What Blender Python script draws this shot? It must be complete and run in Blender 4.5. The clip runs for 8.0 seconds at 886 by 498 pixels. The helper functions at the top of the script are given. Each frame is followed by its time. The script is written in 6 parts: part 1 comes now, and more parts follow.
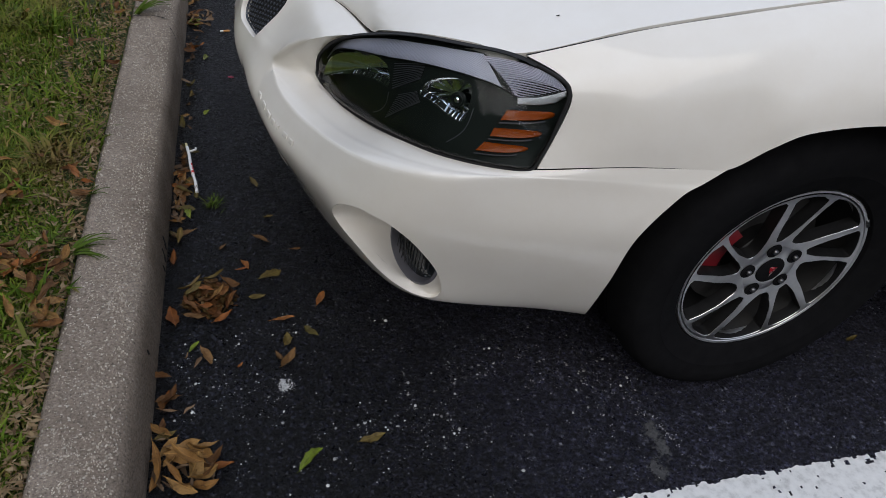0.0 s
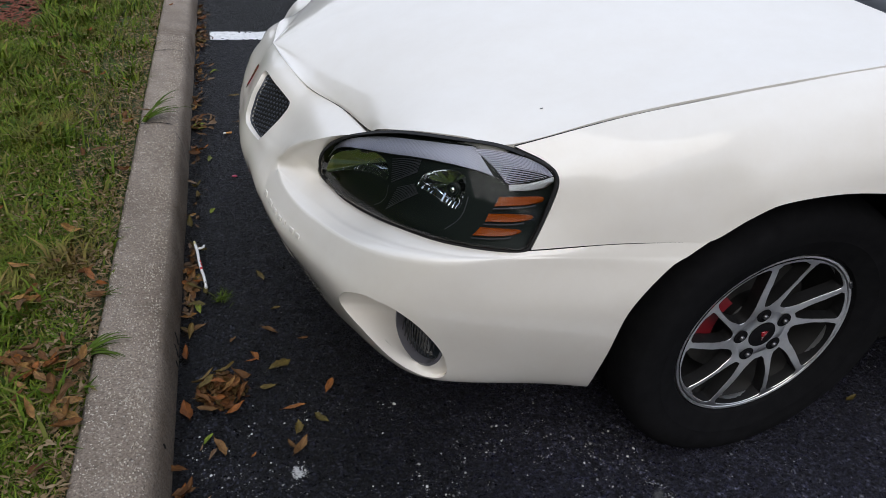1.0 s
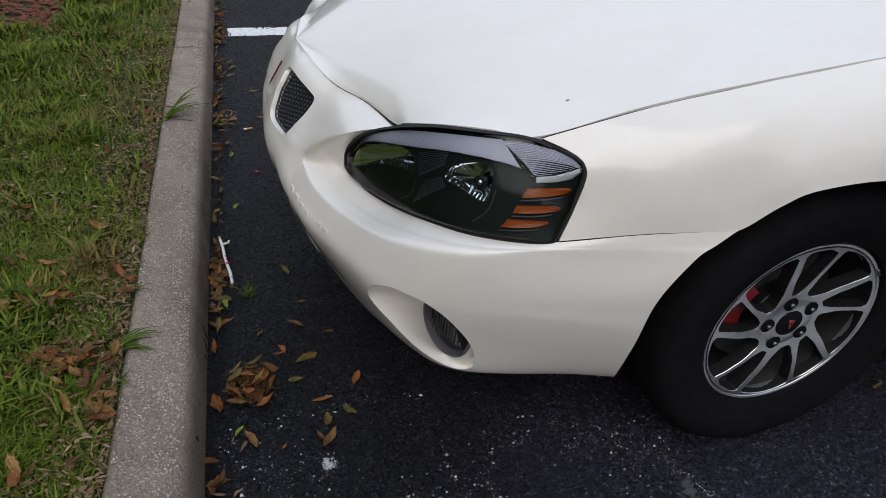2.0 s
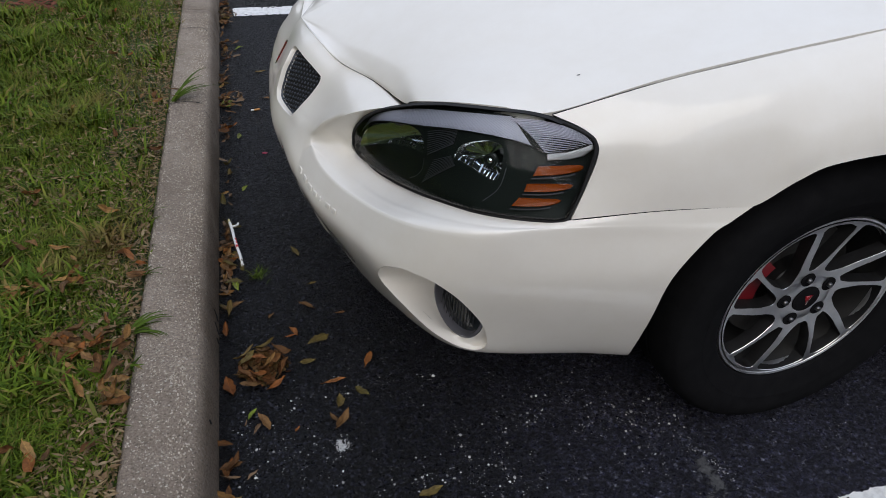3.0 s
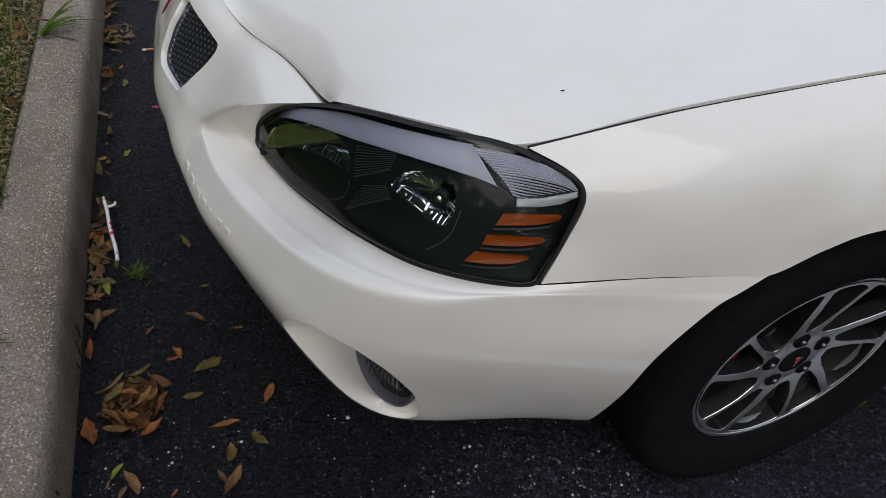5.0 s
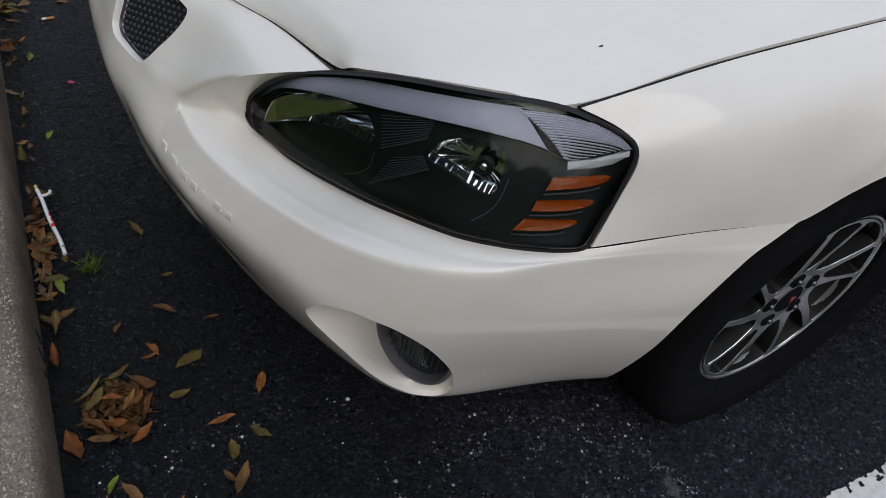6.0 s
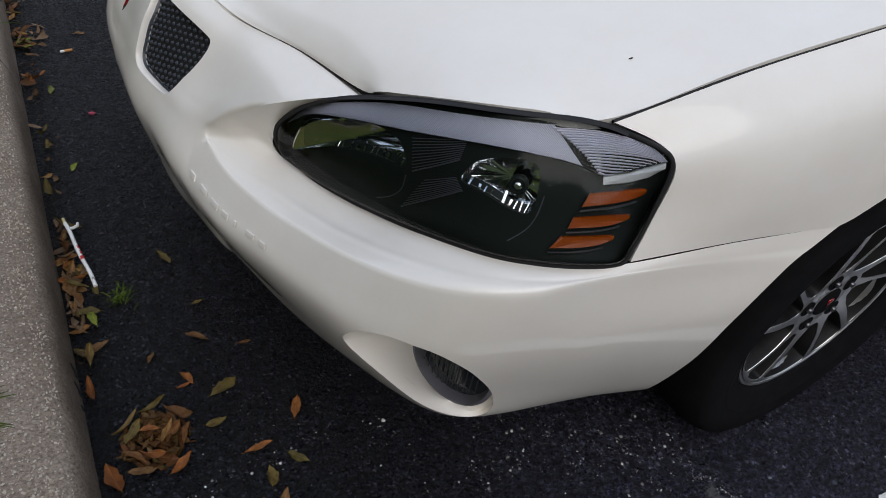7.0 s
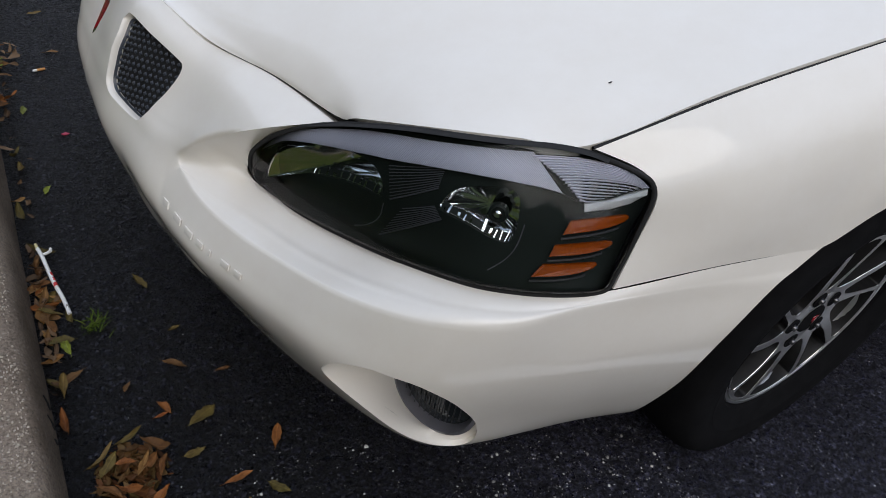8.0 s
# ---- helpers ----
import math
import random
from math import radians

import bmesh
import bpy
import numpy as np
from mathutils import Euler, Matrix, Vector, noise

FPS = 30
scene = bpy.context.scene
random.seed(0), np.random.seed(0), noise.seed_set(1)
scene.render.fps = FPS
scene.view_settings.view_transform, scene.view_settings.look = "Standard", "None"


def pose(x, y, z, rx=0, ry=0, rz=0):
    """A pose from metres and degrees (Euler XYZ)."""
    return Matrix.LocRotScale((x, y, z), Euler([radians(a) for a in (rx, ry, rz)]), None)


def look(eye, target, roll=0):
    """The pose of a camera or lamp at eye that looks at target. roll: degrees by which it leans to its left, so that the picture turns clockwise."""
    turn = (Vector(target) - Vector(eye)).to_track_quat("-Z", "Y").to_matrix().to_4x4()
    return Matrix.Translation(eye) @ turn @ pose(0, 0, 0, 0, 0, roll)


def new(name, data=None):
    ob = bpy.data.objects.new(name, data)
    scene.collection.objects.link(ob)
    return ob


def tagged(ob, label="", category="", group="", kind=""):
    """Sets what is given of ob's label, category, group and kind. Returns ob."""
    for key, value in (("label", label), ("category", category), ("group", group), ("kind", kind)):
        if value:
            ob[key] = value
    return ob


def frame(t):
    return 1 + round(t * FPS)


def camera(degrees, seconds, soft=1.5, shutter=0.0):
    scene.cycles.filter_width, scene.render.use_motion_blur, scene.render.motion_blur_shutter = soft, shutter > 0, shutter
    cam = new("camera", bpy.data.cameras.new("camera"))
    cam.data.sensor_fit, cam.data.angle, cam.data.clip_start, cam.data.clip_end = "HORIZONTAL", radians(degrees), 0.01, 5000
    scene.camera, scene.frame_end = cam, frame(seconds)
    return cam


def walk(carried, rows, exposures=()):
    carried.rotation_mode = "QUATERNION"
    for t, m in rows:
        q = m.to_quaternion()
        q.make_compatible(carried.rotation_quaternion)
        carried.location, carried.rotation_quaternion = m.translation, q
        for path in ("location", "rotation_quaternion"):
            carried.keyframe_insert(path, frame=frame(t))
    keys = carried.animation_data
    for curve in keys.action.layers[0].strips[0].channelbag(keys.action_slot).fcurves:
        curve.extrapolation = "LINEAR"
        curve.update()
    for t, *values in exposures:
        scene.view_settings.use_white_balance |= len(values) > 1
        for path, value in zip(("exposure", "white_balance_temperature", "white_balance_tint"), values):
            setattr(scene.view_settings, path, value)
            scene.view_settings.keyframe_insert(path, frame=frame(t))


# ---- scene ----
cam = camera(60.3, 8.0, soft=0.8)
PATH = [
    (0, (-1.032, -1.041, 1.259), (-0.581, 0.481, 0.044), 9.0),
    (0.5, (-1.037, -1.077, 1.288), (-0.573, 0.529, 0.19), 6.7),
    (1, (-1.051, -1.098, 1.301), (-0.593, 0.549, 0.262), 5.5),
    (1.5, (-1.072, -1.107, 1.311), (-0.668, 0.548, 0.263), 4.0),
    (2.8, (-1.079, -1.092, 1.292), (-0.629, 0.523, 0.201), 4.7),
    (3, (-1.073, -1.086, 1.298), (-0.685, 0.534, 0.191), 2.9),
    (3.5, (-1.011, -0.957, 1.276), (-0.586, 0.633, 0.14), 2.9),
    (4, (-0.956, -0.844, 1.255), (-0.614, 0.722, 0.059), 8.0),
    (4.2, (-0.936, -0.809, 1.255), (-0.55, 0.762, 0.079), 9.7),
    (5.3, (-1.068, -0.665, 1.257), (-0.433, 0.762, 0.008), 11.2),
    (5.5, (-1.108, -0.641, 1.226), (-0.443, 0.790, -0.003), 12.1),
    (6, (-1.183, -0.586, 1.204), (-0.334, 0.706, -0.066), 13.6),
    (6.5, (-1.203, -0.564, 1.212), (-0.321, 0.74, -0.021), 12.5),
    (7, (-1.201, -0.558, 1.208), (-0.385, 0.763, -0.052), 10.1),
    (7.5, (-1.189, -0.552, 1.204), (-0.347, 0.763, -0.046), 11.1),
    (8, (-1.181, -0.529, 1.218), (-0.326, 0.785, -0.023), 10.0),
]
EXPOSURES = [(0, -0.28), (0.5, 0.0), (1, -0.01), (1.5, -0.13), (3, -0.14), (3.5, -0.06), (4.2, -0.15), (5.5, -0.41), (6, -0.37), (6.5, -0.28), (7, -0.25), (8, -0.20)]
walk(cam, [(t, look(eye, target, roll)) for t, eye, target, roll in PATH], EXPOSURES)

# ---- light: overcast noon ----
world = bpy.data.worlds.new("overcast_sky")
scene.world = world
world.use_nodes = True
wn = world.node_tree
sky = wn.nodes.new("ShaderNodeTexSky")
sky.sky_type, sky.sun_disc = "NISHITA", False
sky.sun_elevation, sky.sun_rotation = radians(39.5), radians(202)
pale = wn.nodes.new("ShaderNodeMixRGB")
pale.blend_type = "MIX"
pale.inputs[0].default_value = 0.80
height = wn.nodes.new("ShaderNodeSeparateXYZ")
wn.links.new(wn.nodes.new("ShaderNodeTexCoord").outputs["Generated"], height.inputs[0])
cloud = wn.nodes.new("ShaderNodeMixRGB")
cloud.inputs[1].default_value, cloud.inputs[2].default_value = (9.3, 9.2, 9.45, 1), (7.7, 9.2, 12.2, 1)
wn.links.new(height.outputs[2], cloud.inputs[0])
wn.links.new(cloud.outputs[0], pale.inputs[2])
wn.links.new(sky.outputs[0], pale.inputs[1])
wn.links.new(pale.outputs[0], wn.nodes["Background"].inputs[0])
wn.nodes["Background"].inputs[1].default_value = 0.115
sun = new("sun", bpy.data.lights.new("sun", "SUN"))
sun.data.energy, sun.data.angle, sun.data.color = 1.85, radians(62), (1.0, 0.92, 0.82)
sun.matrix_world = look((-2.2, -5.4, 4.9), (0, 0, 0))


# ---- materials ----
def mat(name, color, rough=0.5, metal=0.0, **more):
    m = bpy.data.materials.new(name)
    m.use_nodes = True
    b = m.node_tree.nodes["Principled BSDF"]
    b.inputs["Base Color"].default_value = (*color, 1)
    b.inputs["Roughness"].default_value = rough
    b.inputs["Metallic"].default_value = metal
    for key, value in more.items():
        b.inputs[key.replace("_", " ")].default_value = value
    return m


def node(m, kind, **values):
    n = m.node_tree.nodes.new(kind)
    for key, value in values.items():
        n.inputs[key.replace("_", " ")].default_value = value
    return n


def link(m, a, b):
    m.node_tree.links.new(a, b)


def coords(m):
    return node(m, "ShaderNodeTexCoord").outputs["Object"]


def noise_tex(m, scale, detail=4.0, rough=0.6):
    n = node(m, "ShaderNodeTexNoise", Scale=scale, Detail=detail, Roughness=rough)
    link(m, coords(m), n.inputs["Vector"])
    return n


def ramp(m, source, stops):
    r = node(m, "ShaderNodeValToRGB")
    e = r.color_ramp.elements
    while len(e) < len(stops):
        e.new(0.5)
    for i, (p, c) in enumerate(stops):
        e[i].position, e[i].color = p, (*c, 1)
    link(m, source, r.inputs[0])
    return r


def mix(m, fac, a, b, mode="MIX"):
    x = m.node_tree.nodes.new("ShaderNodeMixRGB")
    x.blend_type = mode
    for i, v in enumerate((fac, a, b)):
        if hasattr(v, "links"):
            link(m, v, x.inputs[i])
        else:
            x.inputs[i].default_value = v if i == 0 else (*v, 1)
    return x.outputs[0]


def bump(m, height, strength, distance, after=None):
    b = node(m, "ShaderNodeBump", Strength=strength, Distance=distance)
    link(m, height, b.inputs["Height"])
    if after is not None:
        link(m, after, b.inputs["Normal"])
    link(m, b.outputs[0], m.node_tree.nodes["Principled BSDF"].inputs["Normal"])
    return b.outputs[0]


def base(m):
    return m.node_tree.nodes["Principled BSDF"].inputs


def make_paint():
    """Pearl white under a glossy clear coat, with a thin uneven film of dust."""
    m = mat("pearl_white_paint", (0.82, 0.786, 0.722), 0.45, Coat_Weight=1.0, Coat_Roughness=0.03, Specular_IOR_Level=0.3)
    dust = ramp(m, noise_tex(m, 9, 6, 0.7).outputs[0], [(0.3, (0.80, 0.760, 0.692)), (0.7, (0.835, 0.803, 0.745))])
    link(m, dust.outputs[0], base(m)["Base Color"])
    film = ramp(m, noise_tex(m, 30, 5, 0.6).outputs[0], [(0.35, (0.025, 0.025, 0.025)), (0.75, (0.07, 0.07, 0.07))])
    link(m, film.outputs[0], base(m)["Coat Roughness"])
    return m


def make_asphalt():
    m = mat("dark_asphalt", (0.03, 0.032, 0.037), 0.62, Specular_IOR_Level=0.30)
    v = node(m, "ShaderNodeTexVoronoi", Scale=105.0)
    link(m, coords(m), v.inputs["Vector"])
    fine = noise_tex(m, 300, 4, 0.7)
    patch = noise_tex(m, 2.2, 5, 0.6)
    stone = ramp(m, v.outputs["Color"], [(0.15, (0.0068, 0.0067, 0.0112)), (0.62, (0.0130, 0.0130, 0.0210)), (0.88, (0.029, 0.0295, 0.042)), (0.97, (0.085, 0.087, 0.095))])
    void = ramp(m, v.outputs["Distance"], [(0.25, (1.2, 1.2, 1.2)), (0.62, (0.4, 0.4, 0.41))])
    c0 = mix(m, 1.0, stone.outputs[0], void.outputs[0], "MULTIPLY")
    c1 = ramp(m, fine.outputs[0], [(0.35, (0.5, 0.5, 0.52)), (0.55, (1, 1, 1)), (0.75, (3.0, 3.0, 3.05))])
    c2 = ramp(m, patch.outputs[0], [(0.3, (0.7, 0.71, 0.74)), (0.7, (1.3, 1.3, 1.32))])
    c = mix(m, 1.0, c0, c1.outputs[0], "MULTIPLY")
    c = mix(m, 1.0, c, c2.outputs[0], "MULTIPLY")
    lumps = noise_tex(m, 58, 4, 0.65)
    c3 = ramp(m, lumps.outputs[0], [(0.34, (0.30, 0.30, 0.31)), (0.46, (0.95, 0.95, 0.95)), (0.66, (1.7, 1.7, 1.75))])
    c = mix(m, 1.0, c, c3.outputs[0], "MULTIPLY")
    # small pale stones showing here and there, more of them in some places
    v2 = node(m, "ShaderNodeTexVoronoi", Scale=150.0)
    link(m, coords(m), v2.inputs["Vector"])
    dot = ramp(m, v2.outputs["Distance"], [(0.18, (1, 1, 1)), (0.34, (0, 0, 0))])
    rare = ramp(m, v2.outputs["Color"], [(0.80, (0, 0, 0)), (0.92, (1, 1, 1))])
    where = ramp(m, noise_tex(m, 7, 4, 0.6).outputs[0], [(0.42, (0.04, 0.04, 0.04)), (0.62, (1.0, 1.0, 1.0))])
    f = mix(m, 1.0, mix(m, 1.0, dot.outputs[0], rare.outputs[0], "MULTIPLY"), where.outputs[0], "MULTIPLY")
    c = mix(m, f, c, (0.34, 0.34, 0.35))
    # worn: darker by the kerb, paler in the bay, the light's fall-off as colour
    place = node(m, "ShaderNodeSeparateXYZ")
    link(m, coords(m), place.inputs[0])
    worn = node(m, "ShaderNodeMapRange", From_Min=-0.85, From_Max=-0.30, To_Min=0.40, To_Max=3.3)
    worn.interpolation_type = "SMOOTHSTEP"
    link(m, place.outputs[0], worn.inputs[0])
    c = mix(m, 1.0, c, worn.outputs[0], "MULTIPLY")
    # unseen ground beyond the bays is paler, added to bounce light onto the car
    sep = node(m, "ShaderNodeSeparateXYZ")
    link(m, coords(m), sep.inputs[0])
    beyond_x = node(m, "ShaderNodeMapRange", From_Min=4.2, From_Max=4.6)
    link(m, sep.outputs[0], beyond_x.inputs[0])
    far = node(m, "ShaderNodeMapRange", From_Min=-2.9, From_Max=-3.4)
    link(m, sep.outputs[1], far.inputs[0])
    either = node(m, "ShaderNodeMath")
    either.operation = "MAXIMUM"
    link(m, beyond_x.outputs[0], either.inputs[0])
    link(m, far.outputs[0], either.inputs[1])
    bounce_ground = mix(m, 1.0, (0.10, 0.098, 0.095), c1.outputs[0], "MULTIPLY")
    link(m, mix(m, either.outputs[0], c, bounce_ground), base(m)["Base Color"])
    dull = node(m, "ShaderNodeMapRange", To_Min=0.40, To_Max=0.08)
    link(m, either.outputs[0], dull.inputs[0])
    link(m, dull.outputs[0], base(m)["Specular IOR Level"])
    r = ramp(m, lumps.outputs[0], [(0.42, (0.90, 0.90, 0.90)), (0.60, (0.17, 0.17, 0.17))])
    link(m, r.outputs[0], base(m)["Roughness"])
    rough_n = noise_tex(m, 55, 5, 0.75)
    n = bump(m, rough_n.outputs[0], 1.0, 0.030)
    n = bump(m, lumps.outputs[0], 1.0, 0.018, n)
    n = bump(m, v.outputs["Distance"], 0.8, -0.008, n)
    bump(m, fine.outputs[0], 0.9, 0.005, n)
    return m


def make_concrete():
    m = mat("weathered_concrete", (0.30, 0.28, 0.25), 0.85)
    v = node(m, "ShaderNodeTexVoronoi", Scale=120.0)
    link(m, coords(m), v.inputs["Vector"])
    fine = noise_tex(m, 190, 5, 0.75)
    broad = noise_tex(m, 5, 6, 0.65)
    a = ramp(m, broad.outputs[0], [(0.25, (0.186, 0.145, 0.109)), (0.5, (0.270, 0.218, 0.171)), (0.75, (0.354, 0.293, 0.236))])
    g = ramp(m, fine.outputs[0], [(0.32, (0.36, 0.34, 0.33)), (0.48, (0.95, 0.95, 0.95)), (0.70, (1.45, 1.42, 1.38))])
    c = mix(m, 1.0, a.outputs[0], g.outputs[0], "MULTIPLY")
    pebble = ramp(m, v.outputs["Distance"], [(0.20, (1, 1, 1)), (0.36, (0, 0, 0))])
    where = ramp(m, v.outputs["Color"], [(0.60, (0, 0, 0)), (0.78, (0.7, 0.7, 0.7))])
    f = mix(m, 1.0, pebble.outputs[0], where.outputs[0], "MULTIPLY")
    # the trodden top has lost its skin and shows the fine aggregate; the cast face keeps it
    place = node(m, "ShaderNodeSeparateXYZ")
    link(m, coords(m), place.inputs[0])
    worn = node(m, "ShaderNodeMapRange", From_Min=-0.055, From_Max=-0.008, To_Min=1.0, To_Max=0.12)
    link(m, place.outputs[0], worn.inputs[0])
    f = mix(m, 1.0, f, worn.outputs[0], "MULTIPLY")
    # the face is browner and darker than the top, in patches
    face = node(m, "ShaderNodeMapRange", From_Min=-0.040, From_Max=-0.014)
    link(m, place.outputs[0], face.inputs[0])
    face_patches = ramp(m, noise_tex(m, 9, 6, 0.7).outputs[0], [(0.34, (0.25, 0.25, 0.25)), (0.62, (0.85, 0.85, 0.85))])
    c = mix(m, mix(m, 1.0, face.outputs[0], face_patches.outputs[0], "MULTIPLY"), c, mix(m, 1.0, c, (0.60, 0.53, 0.46), "MULTIPLY"))
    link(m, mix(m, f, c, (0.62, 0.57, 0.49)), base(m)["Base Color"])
    n = bump(m, fine.outputs[0], 0.9, 0.006)
    bump(m, v.outputs["Distance"], 0.5, -0.004, n)
    return m


def make_varied(name, colors, rough, scale=60.0, metal=0.0, relief=0.0):
    m = mat(name, colors[0], rough, metal)
    n = noise_tex(m, scale, 5, 0.65)
    k = len(colors)
    r = ramp(m, n.outputs[0], [(0.28 + 0.44 * i / max(1, k - 1), c) for i, c in enumerate(colors)])
    link(m, r.outputs[0], base(m)["Base Color"])
    if relief:
        bump(m, n.outputs[0], 0.5, relief)
    return m


def make_random(name, colors, rough, rib=1.5):
    """Leaf: colour varied from piece to piece, with blotches, a paler midrib and side veins."""
    m = mat(name, colors[0], rough, Specular_IOR_Level=0.16)
    info = node(m, "ShaderNodeObjectInfo")
    r = ramp(m, info.outputs["Random"], [(i / max(1, len(colors) - 1), c) for i, c in enumerate(colors)])
    n = noise_tex(m, 70, 6, 0.75)
    g = ramp(m, n.outputs[0], [(0.30, (0.28, 0.24, 0.22)), (0.48, (0.85, 0.82, 0.8)), (0.60, (1.05, 1.05, 1.0)), (0.78, (1.5, 1.4, 1.2))])
    c = mix(m, 1.0, r.outputs[0], g.outputs[0], "MULTIPLY")
    sep = node(m, "ShaderNodeSeparateXYZ")
    link(m, coords(m), sep.inputs[0])
    far = node(m, "ShaderNodeMath")
    far.operation = "ABSOLUTE"
    link(m, sep.outputs[1], far.inputs[0])
    line = node(m, "ShaderNodeMapRange", From_Min=0.0003, From_Max=0.0009, To_Min=1.0, To_Max=0.0)
    link(m, far.outputs[0], line.inputs[0])
    c = mix(m, line.outputs[0], c, mix(m, 1.0, c, (rib, rib, rib * 0.9), "MULTIPLY"))
    link(m, c, base(m)["Base Color"])
    bump(m, n.outputs[0], 0.6, 0.003)
    return m


def make_blades(name, colors, mixed=None):
    mixed = mixed or colors[0]
    m = mat(name, colors[0], 0.55)
    geo = node(m, "ShaderNodeNewGeometry")
    r = ramp(m, geo.outputs["Random Per Island"], [(i / (len(colors) - 1), c) for i, c in enumerate(colors)])
    n = noise_tex(m, 3.5, 4, 0.6)
    dry = ramp(m, n.outputs[0], [(0.55, (0, 0, 0)), (0.74, (0.8, 0.8, 0.8))])
    link(m, mix(m, dry.outputs[0], r.outputs[0], mixed), base(m)["Base Color"])
    base(m)["Specular IOR Level"].default_value = 0.10
    return m


def make_lens():
    """Clear polycarbonate: straight through, with a Fresnel gloss."""
    m = bpy.data.materials.new("clear_lens")
    m.use_nodes = True
    t = m.node_tree
    t.nodes.remove(t.nodes["Principled BSDF"])
    clear = t.nodes.new("ShaderNodeBsdfTransparent")
    clear.inputs[0].default_value = (0.82, 0.85, 0.86, 1)
    gloss = t.nodes.new("ShaderNodeBsdfGlossy")
    gloss.inputs["Roughness"].default_value = 0.02
    fres = t.nodes.new("ShaderNodeFresnel")
    fres.inputs[0].default_value = 1.27
    both = t.nodes.new("ShaderNodeMixShader")
    t.links.new(fres.outputs[0], both.inputs[0])
    t.links.new(clear.outputs[0], both.inputs[1])
    t.links.new(gloss.outputs[0], both.inputs[2])
    t.links.new(both.outputs[0], t.nodes["Material Output"].inputs[0])
    return m


PAINT = make_paint()
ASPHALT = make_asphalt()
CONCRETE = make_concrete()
LENS = make_lens()
BLACK = make_varied("black_plastic", [(0.012, 0.013, 0.016), (0.022, 0.023, 0.027)], 0.38, 40)
RUBBER = make_varied("tyre_rubber", [(0.0062, 0.0062, 0.0070), (0.0105, 0.0105, 0.0115)], 0.95, 30, relief=0.001)
RUBBER.node_tree.nodes["Principled BSDF"].inputs["Specular IOR Level"].default_value = 0.05
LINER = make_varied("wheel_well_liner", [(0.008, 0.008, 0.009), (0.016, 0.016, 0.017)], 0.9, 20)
HOUSING = mat("black_lamp_housing", (0.018, 0.0225, 0.0205), 0.35, Specular_IOR_Level=0.12)
SHELF = mat("grey_lamp_bezel", (0.62, 0.62, 0.73), 0.4)
RIB = mat("grey_lamp_rib", (0.10, 0.10, 0.115), 0.3)
FLUTE = mat("grey_lamp_flute", (0.56, 0.56, 0.66), 0.4)
FROSTED = mat("frosted_reflector", (0.84, 0.85, 0.88), 0.25)
BOWL = mat("satin_reflector", (0.86, 0.87, 0.88), 0.12, 1.0)
CHROME = mat("reflector_chrome", (0.85, 0.86, 0.85), 0.09, 1.0)
AMBER = make_varied("amber_reflector", [(0.22, 0.036, 0.002), (0.46, 0.090, 0.004)], 0.25, 420, relief=0.002)
ALLOY = make_varied("machined_alloy", [(0.58, 0.58, 0.58), (0.74, 0.74, 0.74)], 0.34, 25, metal=1.0)
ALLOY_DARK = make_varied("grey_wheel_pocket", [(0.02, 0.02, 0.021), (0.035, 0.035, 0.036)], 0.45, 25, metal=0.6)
ALLOY_NUT = mat("dull_lug_nut", (0.16, 0.16, 0.165), 0.35, 1.0)
# disc and barrel near black: shade inside the wheel put into their colour
STEEL = make_varied("brake_steel", [(0.025, 0.024, 0.023), (0.05, 0.048, 0.046)], 0.8, 40, metal=0.4)
BARREL = make_varied("dark_wheel_barrel", [(0.008, 0.0078, 0.0075), (0.018, 0.0175, 0.017)], 0.7, 30)
RED = mat("red_caliper", (0.19, 0.008, 0.014), 0.5)
EMBLEM = mat("red_emblem", (0.26, 0.008, 0.016), 0.2, Coat_Weight=1.0)
MESHMAT = mat("black_grille", (0.040, 0.047, 0.062), 0.32)
GLASS = mat("dark_glass", (0.02, 0.025, 0.03), 0.04)
MARKING = make_varied("worn_white_paint", [(0.50, 0.50, 0.49), (0.74, 0.74, 0.73), (0.82, 0.82, 0.81)], 0.7, 45, relief=0.002)
OLD_PAINT = make_varied("old_white_paint", [(0.16, 0.16, 0.16), (0.40, 0.40, 0.39), (0.58, 0.58, 0.57)], 0.8, 260, relief=0.002)
SMEAR = make_varied("worn_paint_smear", [(0.020, 0.020, 0.023), (0.055, 0.055, 0.058), (0.11, 0.11, 0.11)], 0.8, 220, relief=0.002)
CHIP = make_blades("white_grit", [(0.12, 0.12, 0.125), (0.26, 0.26, 0.26), (0.46, 0.46, 0.45), (0.72, 0.72, 0.70)])
STONES = make_blades("asphalt_stone", [(0.0051, 0.0051, 0.0083), (0.0085, 0.0085, 0.0144), (0.0137, 0.0137, 0.0209), (0.0068, 0.0068, 0.0108), (0.0148, 0.0148, 0.0223), (0.0205, 0.0205, 0.0288)], (0.0057, 0.0063, 0.0101))
base(STONES)["Roughness"].default_value, base(STONES)["Specular IOR Level"].default_value = 0.42, 0.24
PEBBLE = make_blades("pale_shell_chip", [(0.34, 0.28, 0.225), (0.55, 0.485, 0.40), (0.44, 0.37, 0.295), (0.68, 0.62, 0.53), (0.24, 0.195, 0.155)], (0.50, 0.45, 0.38))
NEST = make_blades("broken_leaf_pieces", [(0.032, 0.016, 0.009), (0.110, 0.048, 0.018), (0.068, 0.048, 0.018), (0.16, 0.076, 0.028), (0.090, 0.034, 0.015), (0.125, 0.082, 0.034)], (0.075, 0.040, 0.017))
YELLOWED = mat("yellowed_plastic", (0.60, 0.52, 0.26), 0.4)
SCRAP = mat("pink_scrap", (0.42, 0.05, 0.10), 0.6)
